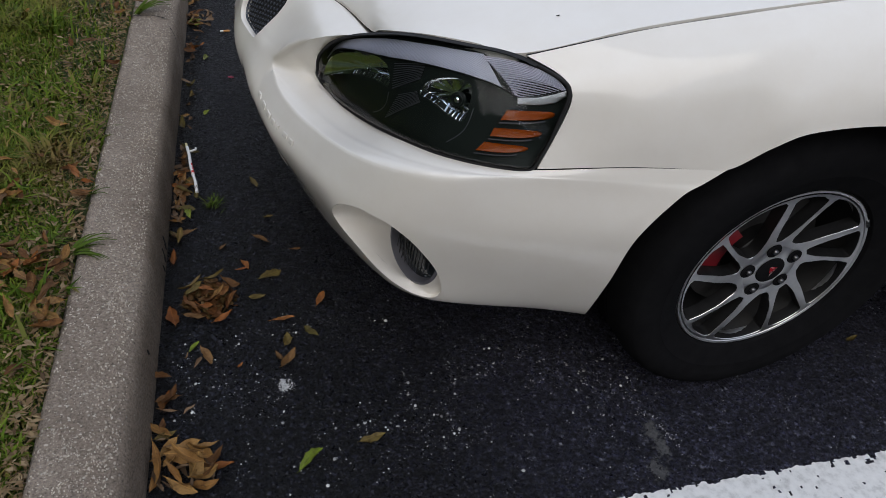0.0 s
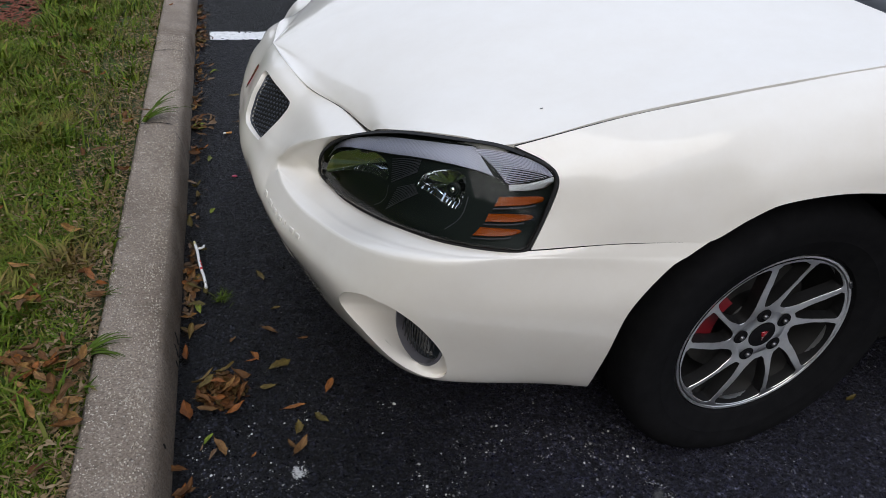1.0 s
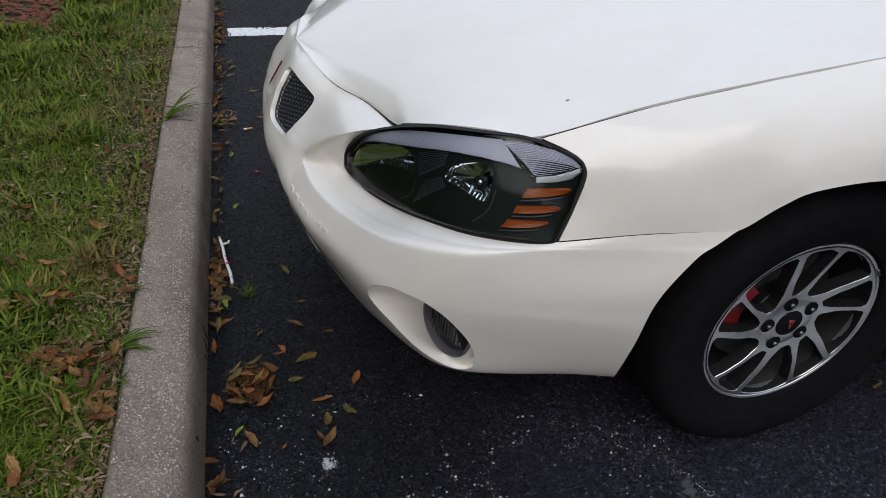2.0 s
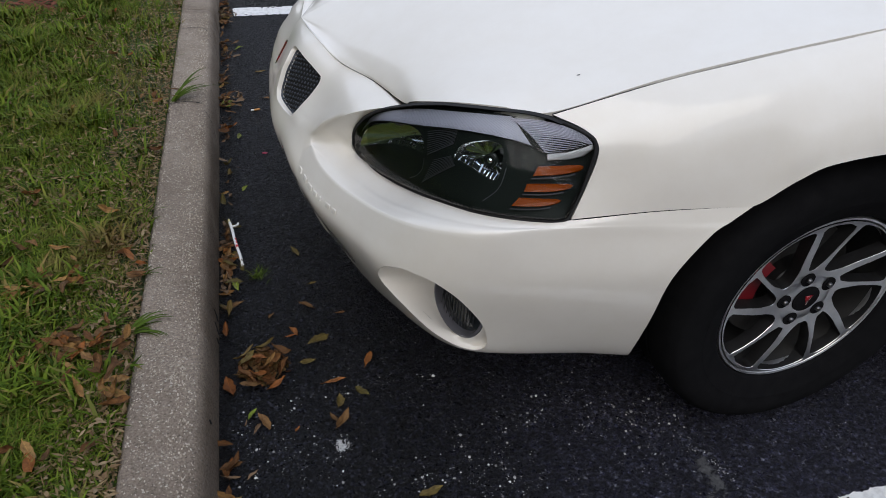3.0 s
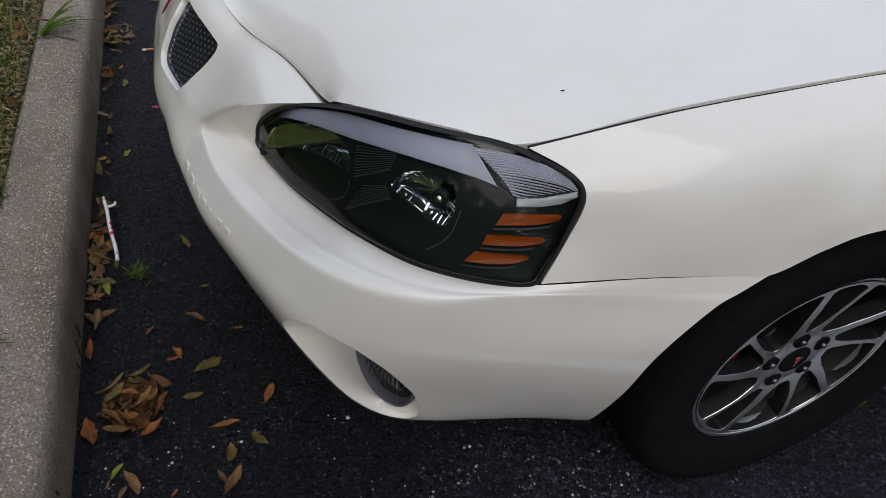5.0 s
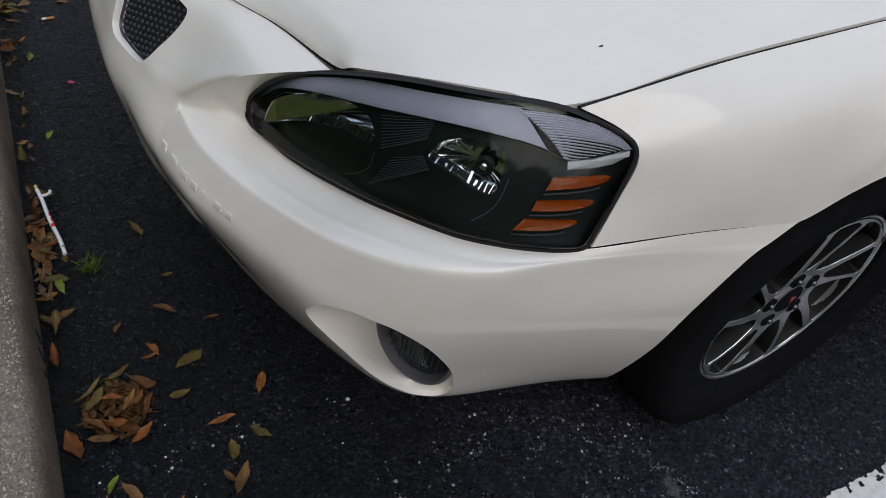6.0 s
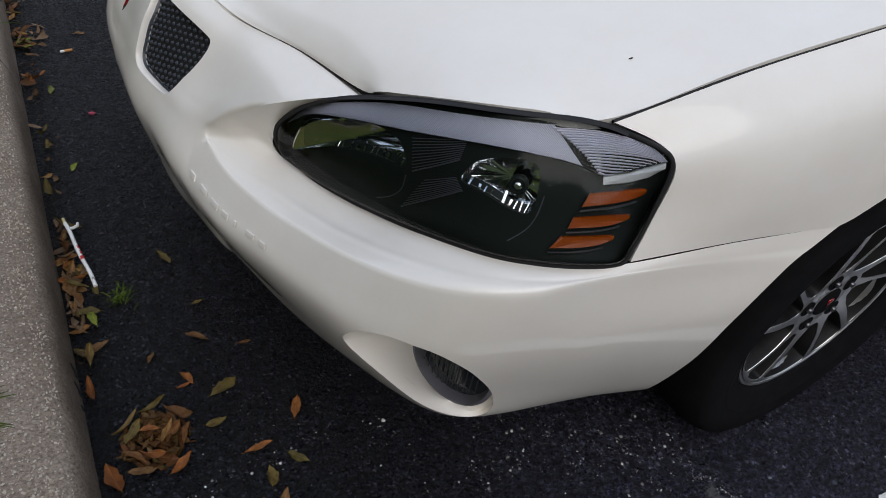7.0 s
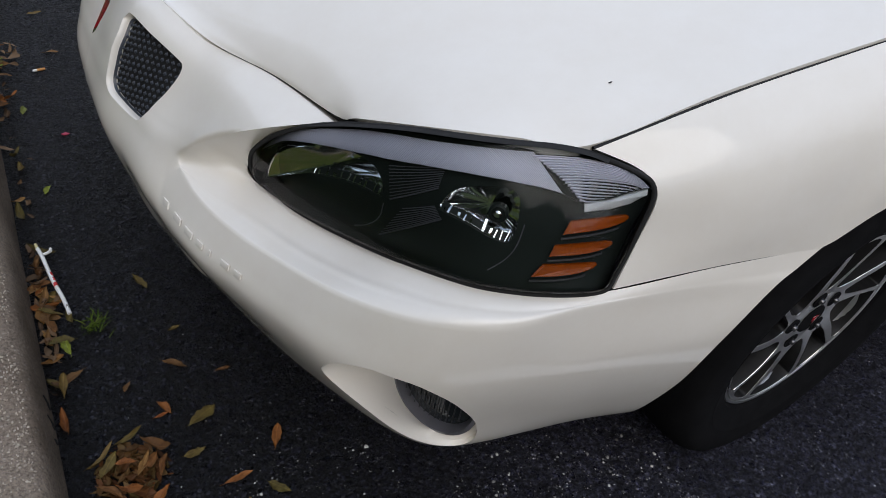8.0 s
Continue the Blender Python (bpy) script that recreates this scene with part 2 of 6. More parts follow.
SOIL = make_varied("lawn_soil", [(0.030, 0.025, 0.014), (0.035, 0.045, 0.012), (0.035, 0.060, 0.010), (0.070, 0.055, 0.03)], 0.95, 14, relief=0.01)
MULCH = make_varied("red_mulch", [(0.07, 0.018, 0.010), (0.19, 0.055, 0.028), (0.12, 0.04, 0.02)], 0.95, 50, relief=0.01)
BLADES = make_blades("grass_blades", [(0.026, 0.048, 0.005), (0.084, 0.140, 0.010), (0.165, 0.215, 0.024), (0.054, 0.098, 0.009), (0.23, 0.17, 0.055)], (0.20, 0.130, 0.050))
LEAF_BROWN = make_random("dry_leaf", [(0.088, 0.039, 0.014), (0.160, 0.072, 0.025), (0.101, 0.053, 0.023), (0.193, 0.106, 0.043), (0.052, 0.029, 0.015)], 0.6)
LEAF_ORANGE = make_random("orange_leaf", [(0.210, 0.068, 0.019), (0.252, 0.100, 0.031), (0.168, 0.060, 0.019)], 0.5)
LEAF_GREEN = make_random("green_leaf", [(0.13, 0.18, 0.02), (0.19, 0.23, 0.035), (0.12, 0.13, 0.03)], 0.45)
LEAF_OLIVE = make_random("olive_leaf", [(0.126, 0.092, 0.030), (0.092, 0.076, 0.024), (0.160, 0.108, 0.038)], 0.5)
LEAF_GOLD = make_random("golden_leaf", [(0.260, 0.140, 0.046), (0.202, 0.100, 0.031), (0.302, 0.176, 0.063), (0.227, 0.124, 0.044)], 0.5)
LITTER = make_blades("leaf_litter", [(0.045, 0.029, 0.019), (0.105, 0.066, 0.041), (0.18, 0.118, 0.072), (0.080, 0.052, 0.033), (0.21, 0.14, 0.086), (0.14, 0.082, 0.044)], (0.060, 0.038, 0.024))
THATCH = make_blades("dry_thatch", [(0.10, 0.060, 0.030), (0.24, 0.17, 0.09), (0.16, 0.10, 0.05), (0.32, 0.24, 0.14), (0.07, 0.045, 0.025)], (0.17, 0.11, 0.055))
WHITE_PLASTIC = mat("white_plastic", (0.75, 0.75, 0.74), 0.35)
RED_INK = mat("red_print", (0.55, 0.03, 0.03), 0.5)
CORK = make_varied("filter_tip", [(0.50, 0.22, 0.06), (0.62, 0.30, 0.10)], 0.8, 300)
FOLIAGE = make_varied("far_foliage", [(0.032, 0.055, 0.020), (0.080, 0.120, 0.042), (0.12, 0.16, 0.058)], 0.8, 1.5)
WEED = make_blades("weed_green", [(0.034, 0.062, 0.007), (0.075, 0.115, 0.014), (0.055, 0.090, 0.010), (0.13, 0.155, 0.032)], (0.055, 0.085, 0.012))


# ---- building helpers ----
def mesh_from(name, verts, faces, material, smooth=True, angle=None):
    me = bpy.data.meshes.new(name)
    me.from_pydata([tuple(v) for v in verts], [], faces)
    me.materials.append(material)
    if angle is not None:
        bm = bmesh.new()
        bm.from_mesh(me)
        bmesh.ops.remove_doubles(bm, verts=bm.verts, dist=1e-5)
        for e in bm.edges:
            e.smooth = len(e.link_faces) == 2 and e.calc_face_angle(0) < radians(angle)
        bm.to_mesh(me)
        bm.free()
    me.polygons.foreach_set("use_smooth", [smooth] * len(me.polygons))
    me.update()
    return me


def empty(name, m=None):
    e = new(name)
    e.empty_display_size = 0.1
    if m is not None:
        e.matrix_world = m
    return e


def part_mesh(name, me, parent, label=""):
    ob = new(name, me)
    if parent is not None:
        ob.parent = parent
    if label:
        ob["label"] = label
    return ob


def part(name, bm, material, parent, label="", angle=35):
    """Links a bmesh as one mesh object under a thing or part."""
    me = bpy.data.meshes.new(name)
    bm.normal_update()
    for e in bm.edges:
        e.smooth = len(e.link_faces) == 2 and e.calc_face_angle(0) < radians(angle)
    bm.to_mesh(me)
    bm.free()
    me.materials.append(material)
    me.polygons.foreach_set("use_smooth", [True] * len(me.polygons))
    return part_mesh(name, me, parent, label)


def cr_weights(k, t):
    """Catmull-Rom: for control count k and places t, indices and weights, the ends reflected."""
    i = np.clip(np.floor(t).astype(int), 0, k - 2)
    f = t - i
    w = np.stack([-0.5 * f + f**2 - 0.5 * f**3, 1 - 2.5 * f**2 + 1.5 * f**3, 0.5 * f + 2 * f**2 - 1.5 * f**3, -0.5 * f**2 + 0.5 * f**3], -1)
    m = np.zeros((len(t), k))
    rows = np.arange(len(t))
    for j in range(4):
        c = i + j - 1
        low, high = c < 0, c > k - 1
        ok = ~(low | high)
        np.add.at(m, (rows[ok], c[ok]), w[ok, j])
        np.add.at(m, (rows[low], 0 * c[low]), 2 * w[low, j])
        np.add.at(m, (rows[low], 0 * c[low] + 1), -w[low, j])
        np.add.at(m, (rows[high], 0 * c[high] + k - 1), 2 * w[high, j])
        np.add.at(m, (rows[high], 0 * c[high] + k - 2), -w[high, j])
    return m


def curve(points, n, closed=False):
    p = np.array(points, float)
    if closed:
        p = np.vstack([p[-2:], p, p[:3]])
        t = np.linspace(2, len(p) - 3, n, endpoint=False)
        return cr_weights(len(p), t) @ p
    return cr_weights(len(p), np.linspace(0, len(p) - 1, n)) @ p


class Surf:
    """A smooth sheet over a net of control points: net[row][column]."""

    def __init__(self, net):
        self.net = np.array(net, float)
        self.rows, self.cols = self.net.shape[:2]

    def at(self, u, v):
        """Points for matching lists of u (across columns) and v (down rows), both 0 to 1."""
        a = cr_weights(self.cols, np.clip(np.asarray(u, float), 0, 1) * (self.cols - 1))
        b = cr_weights(self.rows, np.clip(np.asarray(v, float), 0, 1) * (self.rows - 1))
        return np.einsum("nr,nc,rcx->nx", b, a, self.net)

    def normal(self, u, v):
        u, v = np.asarray(u, float), np.asarray(v, float)
        e = 1e-3
        d1 = self.at(u + e, v) - self.at(u - e, v)
        d2 = self.at(u, v + e) - self.at(u, v - e)
        n = np.cross(d1, d2)
        return n / np.maximum(np.linalg.norm(n, axis=1, keepdims=True), 1e-12)

    def nearest(self, points):
        g = np.linspace(0, 1, 161)
        uu, vv = [x.ravel() for x in np.meshgrid(g, g)]
        q = self.at(uu, vv)
        out = []
        for p in np.array(points, float):
            i = np.argmin(((q - p) ** 2).sum(1))
            out.append((uu[i], vv[i]))
        return np.array(out)

    def grid(self, nu, nv, outlines=(), lift=0.0):
        """Vertices and faces; inside each outline, a closed line in (u, v), the sheet is cut away."""
        u, v = [x.ravel() for x in np.meshgrid(np.linspace(0, 1, nu + 1), np.linspace(0, 1, nv + 1))]
        quads = [(j * (nu + 1) + i, j * (nu + 1) + i + 1, (j + 1) * (nu + 1) + i + 1, (j + 1) * (nu + 1) + i) for j in range(nv) for i in range(nu)]
        for line in outlines:
            inside = in_polygon(u, v, line)
            keep = [q for q in quads if not all(inside[list(q)])]
            touched = sorted({k for q in keep for k in q if inside[k]})
            for k in touched:
                u[k], v[k] = nearest_on(line, u[k], v[k])
            quads = keep
        p = self.at(u, v)
        if lift:
            p = p + lift * self.normal(u, v)
        return p, quads


def in_polygon(x, y, line):
    inside = np.zeros(len(x), bool)
    a = np.array(line)
    b = np.roll(a, -1, axis=0)
    for (x0, y0), (x1, y1) in zip(a, b):
        hit = (y0 > y) != (y1 > y)
        with np.errstate(divide="ignore", invalid="ignore"):
            inside ^= hit & (x < (x1 - x0) * (y - y0) / (y1 - y0 if y1 != y0 else 1e-12) + x0)
    return inside


def nearest_on(line, x, y):
    a = np.array(line)
    d = np.roll(a, -1, axis=0) - a
    p = np.array([x, y])
    t = np.clip(((p - a) * d).sum(1) / np.maximum((d * d).sum(1), 1e-12), 0, 1)
    q = a + t[:, None] * d
    return q[np.argmin(((q - p) ** 2).sum(1))]


def rings(loops, closed=True, cap=False):
    """Faces between loops of equal length."""
    n = len(loops[0])
    verts = [p for loop in loops for p in loop]
    faces = []
    for r in range(len(loops) - 1):
        for i in range(n if closed else n - 1):
            j = (i + 1) % n
            faces.append((r * n + i, r * n + j, (r + 1) * n + j, (r + 1) * n + i))
    if cap:
        k = len(verts)
        verts.append(np.mean(np.array(loops[-1], float), axis=0))
        faces += [((len(loops) - 1) * n + i, (len(loops) - 1) * n + (i + 1) % n, k) for i in range(n)]
    return verts, faces


def flange(p, quads, depth):
    """Adds a turned-in edge all round a sheet, so that it shows thickness."""
    p = [np.array(x) for x in p]
    normals = [np.zeros(3) for _ in p]
    count = {}
    for q in quads:
        n = np.cross(p[q[2]] - p[q[0]], p[q[3]] - p[q[1]]) if len(q) == 4 else np.cross(p[q[1]] - p[q[0]], p[q[2]] - p[q[0]])
        for k in q:
            normals[k] = normals[k] + n
        for a, b in zip(q, q[1:] + q[:1]):
            count[(a, b)] = 1
    extra, faces = {}, list(quads)
    for a, b in list(count):
        if (b, a) not in count:
            for k in (a, b):
                if k not in extra:
                    n = normals[k] / max(np.linalg.norm(normals[k]), 1e-12)
                    extra[k] = len(p)
                    p.append(p[k] - depth * n)
            faces.append((b, a, extra[a], extra[b]))
    return p, faces


CENTRE = 0.925


def flip(verts, faces, side):
    """The same sheet on the car's other side."""
    if side > 0:
        return verts, faces
    return [(v[0], 2 * CENTRE - v[1], v[2]) for v in verts], [tuple(reversed(f)) for f in faces]


def panel(name, verts, faces, material, parent, side=1, label="", angle=32):
    v, f = flip(verts, faces, side)
    return part_mesh(name, mesh_from(name, v, f, material, True, angle), parent, label)


def tube(points, radius, sides=8, closed=False, squash=1.0):
    """A tube along points, as verts and faces."""
    p = np.array(points, float)
    n = len(p)
    loops = []
    for i in range(n):
        a = p[(i - 1) % n] if closed or i else p[i]
        b = p[(i + 1) % n] if closed or i < n - 1 else p[i]
        t = (b - a) / max(np.linalg.norm(b - a), 1e-9)
        s = np.cross(t, (0, 0, 1))
        if np.linalg.norm(s) < 1e-3:
            s = np.cross(t, (0, 1, 0))
        s /= np.linalg.norm(s)
        w = np.cross(s, t)
        loops.append([p[i] + radius * (math.cos(k * math.tau / sides) * s * squash + math.sin(k * math.tau / sides) * w) for k in range(sides)])
    if closed:
        loops.append(loops[0])
    return rings(loops)


def box(bm, x0, x1, y0, y1, z0, z1):
    r = bmesh.ops.create_cube(bm, size=1)
    bmesh.ops.scale(bm, vec=(x1 - x0, y1 - y0, z1 - z0), verts=r["verts"])
    bmesh.ops.translate(bm, vec=((x0 + x1) / 2, (y0 + y1) / 2, (z0 + z1) / 2), verts=r["verts"])
    return r["verts"]


# ---- ground ----
def build_ground():
    n = 90
    s = np.sign(np.linspace(-1, 1, n)) * (np.abs(np.linspace(-1, 1, n)) ** 4) * 420
    xs, ys = s - 0.6, s + 0.6
    verts = [(x, y, 0.0) for y in ys for x in xs]
    faces = [(j * n + i, j * n + i + 1, (j + 1) * n + i + 1, (j + 1) * n + i) for j in range(n - 1) for i in range(n - 1)]
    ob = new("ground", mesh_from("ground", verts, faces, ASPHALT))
    tagged(ob, "dark damp asphalt car park with coarse stones", "asphalt", kind="structure")


KERB = Matrix.Translation((-1.258, 0, 0)) @ Matrix.Rotation(radians(1.75), 4, "Z")


def kerb_stone(y0, y1, seed):
    """One length of cast kerb: battered face, rounded shoulder, chipped a little along the edges."""
    prof = [(0.0, -0.02), (0.0, 0.0), (-0.006, 0.04), (-0.012, 0.085), (-0.018, 0.106), (-0.028, 0.120), (-0.042, 0.128), (-0.062, 0.131), (-0.10, 0.133), (-0.15, 0.133), (-0.163, 0.130), (-0.17, 0.121), (-0.172, 0.08), (-0.172, -0.02)]
    steps = max(8, int((y1 - y0) / 0.02))
    loops = []
    for k in range(steps + 1):
        y = y0 + (y1 - y0) * k / steps
        end = min(1.0, min(k, steps - k) / 1.5)
        loop = []
        for i, (x, z) in enumerate(prof):
            d = kerb_shift(x, y, z, seed) + 0.006 * (end - 1) * (i not in (0, len(prof) - 1))
            loop.append((x - (0.4 if i < 7 else -0.2) * -d, y, z + d * (0.7 if z > 0.03 else 0)))
        loops.append(loop)
    v, f = rings(loops, closed=False)
    f = [tuple(reversed(q)) for q in f]
    n = len(prof)
    f += [tuple(range(n)), tuple(reversed(range(len(v) - n, len(v))))]
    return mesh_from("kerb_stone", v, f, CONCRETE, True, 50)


def kerb_shift(x, y, z, seed):
    """How far the cast surface swells at a point of the profile."""
    return 0.003 * noise.noise(Vector((x * 9 + seed, y * 7, z * 9))) + 0.0015 * noise.noise(Vector((x * 60, y * 55, z * 60 + seed)))


def build_kerb():
    kerb = empty("kerb", KERB)
    tagged(kerb, "weathered pale concrete kerb with rounded edge", "kerb", kind="structure")
    cuts = [-6.1, -3.1, -0.75, 2.93, 5.95, 8.95, 11.95]
    for k, (a, b) in enumerate(zip(cuts, cuts[1:])):
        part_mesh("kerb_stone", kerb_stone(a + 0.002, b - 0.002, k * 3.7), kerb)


def kerb_chips():
    """Pale shell and stone chips standing in the kerb's worn top, and dark blowholes low in its face."""
    rnd = random.Random(14)
    sheets = []
    for _ in range(12000):
        y = -0.74 + 3.6 * rnd.random() ** 1.25
        x = -0.03 - 0.135 * rnd.random() ** 0.9 + abs(rnd.gauss(0, 0.006))
        if noise.noise(Vector((x * 22, y * 9, 2))) < rnd.uniform(-0.75, 0.35):
            continue
        z = 0.133 - 0.9 * max(0.0, x + 0.075) ** 2 / 0.5 - (0.012 * max(0.0, (x + 0.046) / 0.018) ** 2 if x > -0.046 else 0)
        z += 0.7 * kerb_shift(x, y, z, 7.4) if y > -0.75 else 0
        r = 0.0008 + 0.0011 * rnd.random() ** 2 + (0.0014 * rnd.random() if rnd.random() < 0.06 else 0)
        a, k, long = rnd.uniform(0, 6.3), rnd.randint(4, 6), rnd.uniform(1.0, 2.0)
        ring = []
        for i in range(k):
            b, q = i * math.tau / k, r * rnd.uniform(0.7, 1.2)
            ex, ey = q * long * math.cos(b), q * math.sin(b)
            ring.append((x + ex * math.cos(a) - ey * math.sin(a), y + ex * math.sin(a) + ey * math.cos(a)))
        v, f = rings([[(px, py, z - 0.002) for px, py in ring], [(x + (px - x) * 0.8, y + (py - y) * 0.8, z + 0.0007) for px, py in ring]])
        sheets.append((v, f + [tuple(range(k, 2 * k))]))
    ob = new("kerb_aggregate", mesh_from("kerb_aggregate", *joined(*sheets), PEBBLE, False))
    ob.matrix_world = KERB
    tagged(ob, "pale shell chips showing in the worn kerb top", "aggregate", kind="stuff")
    # black slivers laid on the face stand in for shaded holes
    for y, z, h in ((0.548, 0.036, 0.034), (0.541, 0.022, 0.018), (0.503, 0.030, 0.040), (0.497, 0.016, 0.016), (0.462, 0.018, 0.022), (0.130, 0.070, 0.016)):
        ring = []
        for i in range(9):
            b = i * math.tau / 9
            pz = z + h * 0.5 * math.sin(b) * rnd.uniform(0.8, 1.1)
            ring.append((0.0012 - 0.15 * pz, y + 0.0022 * math.cos(b) * rnd.uniform(0.4, 1.5), pz))
        v, f = rings([[(px - 0.004, py, pz) for px, py, pz in ring], [(px + 0.0014, py, pz) for px, py, pz in ring]])
        hole = new("blowhole", mesh_from("blowhole", v, f + [tuple(range(9, 18))], LINER, False))
        hole.matrix_world = KERB
        tagged(hole, "small dark blowhole in the kerb's concrete face", "blowhole", "blowholes", kind="structure")


def lawn_height(x, y):
    """Height of the soil behind the kerb, in the kerb's own axes."""
    return 0.112 + 0.012 * noise.noise(Vector((x * 2.1, y * 2.1, 0))) + 0.006 * noise.noise(Vector((x * 9, y * 9, 3))) + 0.03 * (1 - math.exp((x + 0.17) * 1.2))


def build_lawn():
    xs = -0.165 - np.concatenate([np.linspace(0, 2.2, 70), 2.2 + np.linspace(0.2, 2.5, 14) ** 2])
    ys = np.concatenate([np.linspace(-6, -0.9, 12), np.linspace(-0.8, 5.2, 150), np.linspace(5.6, 11.9, 14)])
    verts = [(x, y, lawn_height(x, y)) for y in ys for x in xs]
    n = len(xs)
    faces = [(j * n + i + 1, j * n + i, (j + 1) * n + i, (j + 1) * n + i + 1) for j in range(len(ys) - 1) for i in range(n - 1)]
    soil = new("lawn_soil", mesh_from("lawn_soil", verts, faces, SOIL))
    soil.matrix_world = KERB
    tagged(soil, "brown earth under thin grass behind the kerb", "soil", kind="structure")
    rnd = np.random.RandomState(4)
    verts, faces = [], []
    blades = 0
    while blades < 170000:
        y = -0.75 + 5.6 * rnd.rand() ** 1.12
        x = -0.165 - rnd.rand() * (0.75 + 0.34 * max(0, y))
        dens = noise.noise(Vector((x * 3.1, y * 3.1, 7))) * 0.5 + 0.5 + 0.25 * noise.noise(Vector((x * 11, y * 11, 2)))
        if rnd.rand() > dens * 1.35 or (x < -0.74 + 0.10 * noise.noise(Vector((y * 4, 1, 0))) and y > 2.90 + 0.12 * noise.noise(Vector((x * 4, 0, 0)))):
            continue
        strip = 0.05 + 0.17 * min(1, max(0, y - 0.5)) + 0.10 * noise.noise(Vector((y * 2.3, 5, 0)))
        if -0.165 - x < strip and rnd.rand() < 0.72:
            continue
        blades += 1
        edge = min(1.0, (-0.165 - x) / 0.05)
        h = (0.020 + 0.036 * rnd.rand() ** 1.6) * (0.65 + 0.7 * dens) * (0.5 + 0.5 * edge) * (0.72 + 0.28 * min(1, max(0, y - 0.2)))
        w = 0.0009 + 0.0014 * rnd.rand()
        if noise.noise(Vector((x * 6, y * 6, 12))) > 0.08 and rnd.rand() < 0.30:
            h, w = h * 1.7, w * 2.3
        a = rnd.rand() * math.tau
        lean = (0.35 + 1.0 * rnd.rand()) * h
        c, s = math.cos(a), math.sin(a)
        z = lawn_height(x, y) - 0.003
        k = len(verts)
        px, py = -s * w, c * w
        mx, my = x + c * lean * 0.4, y + s * lean * 0.4
        verts += [(x - px, y - py, z), (x + px, y + py, z), (mx + px * 0.8, my + py * 0.8, z + h * 0.65), (mx - px * 0.8, my - py * 0.8, z + h * 0.65), (x + c * lean, y + s * lean, z + h * 0.85)]
        faces += [(k, k + 1, k + 2, k + 3), (k + 3, k + 2, k + 4)]
    straw_v, straw_f = [], []
    for _ in range(27000):
        y = -0.6 + 5.0 * rnd.rand() ** 1.15
        x = -0.172 - rnd.rand() ** 1.5 * (0.6 + 0.3 * max(0, y))
        bare = noise.noise(Vector((x * 3.1, y * 3.1, 7))) + 0.7 * noise.noise(Vector((x * 7, y * 7, 31)))
        if bare > 0.15 - 0.5 * rnd.rand() + 0.9 * math.exp((x + 0.17) * 7):
            continue
        a, n1, w1 = rnd.rand() * math.tau, 0.004 + 0.014 * rnd.rand() ** 2, 0.0012 + 0.004 * rnd.rand() ** 2
        c, s = math.cos(a), math.sin(a)
        z = lawn_height(x, y) + 0.006 + 0.026 * rnd.rand() + 0.010 * min(1, max(0, y - 0.5))
        t = (rnd.rand() - 0.5) * 0.8 * n1
        k = len(straw_v)
        straw_v += [(x - c * n1, y - s * n1, z - t), (x + s * w1, y - c * w1, z + 0.002), (x + c * n1, y + s * n1, z + t), (x - s * w1, y + c * w1, z)]
        straw_f.append((k, k + 1, k + 2, k + 3))
    thatch = new("thatch", mesh_from("thatch", straw_v, straw_f, THATCH, False))
    thatch.matrix_world = KERB
    tagged(thatch, "dry brown leaf bits and straw in the grass", "thatch", kind="stuff")
    grass = new("lawn_grass", mesh_from("lawn_grass", verts, faces, BLADES))
    grass.matrix_world = KERB
    tagged(grass, "patchy green lawn grass with dry straw-coloured bits", "grass", kind="stuff")


def stripe(name, x0, y0, x1, y1, width, seed, cell=0.012):
    """A worn line of road paint with ragged edges and flaked spots, a hair above the asphalt."""
    d = Vector((x1 - x0, y1 - y0, 0))
    n = int(d.length / cell)
    d.normalize()
    s = Vector((-d.y, d.x, 0))
    cross = max(6, int(width / cell))
    rnd = random.Random(seed)
    verts, faces = [], []
    for i in range(n + 1):
        for j in range(cross + 1):
            side = 1 - min(1.0, min(j, cross - j) / 2)
            wave = 0.006 * noise.noise(Vector((i * cell * 40, (j > cross / 2) * 9, seed))) + 0.003 * noise.noise(Vector((i * cell * 150, (j > cross / 2) * 9, seed)))
            o = Vector((x0, y0, 0.0025)) + d * (i * cell + rnd.uniform(-0.3, 0.3) * cell) + s * ((j / cross - 0.5) * width + rnd.uniform(-0.25, 0.25) * cell + wave * side)
            verts.append(tuple(o))
    for i in range(n):
        for j in range(cross):
            x, y = i * cell, j * cell
            w = noise.noise(Vector((x * 8 + seed, y * 8, 1))) * 0.5 + 0.8 * noise.noise(Vector((x * 55, y * 55 + seed, 5))) + 0.35 * noise.noise(Vector((x * 130, y * 130, 8)))
            near = min(j, cross - 1 - j) / (0.16 * cross)
            if w < -0.66 + 0.45 * max(0.0, 1 - near):
                continue
            k = i * (cross + 1) + j
            faces.append((k, k + cross + 1, k + cross + 2, k + 1))
    ob = new(name, mesh_from(name, verts, faces, MARKING))
    tagged(ob, "worn white parking line painted on asphalt", "parking line", "parking lines", kind="structure")


# ---- the car's front ----
E0 = (-1.018, 0.536, 0.518)
NOSE_END = [E0, (-1.046, 0.514, 0.432), (-0.992, 0.494, 0.317), (-0.943, 0.504, 0.233), (-0.884, 0.525, 0.209)]


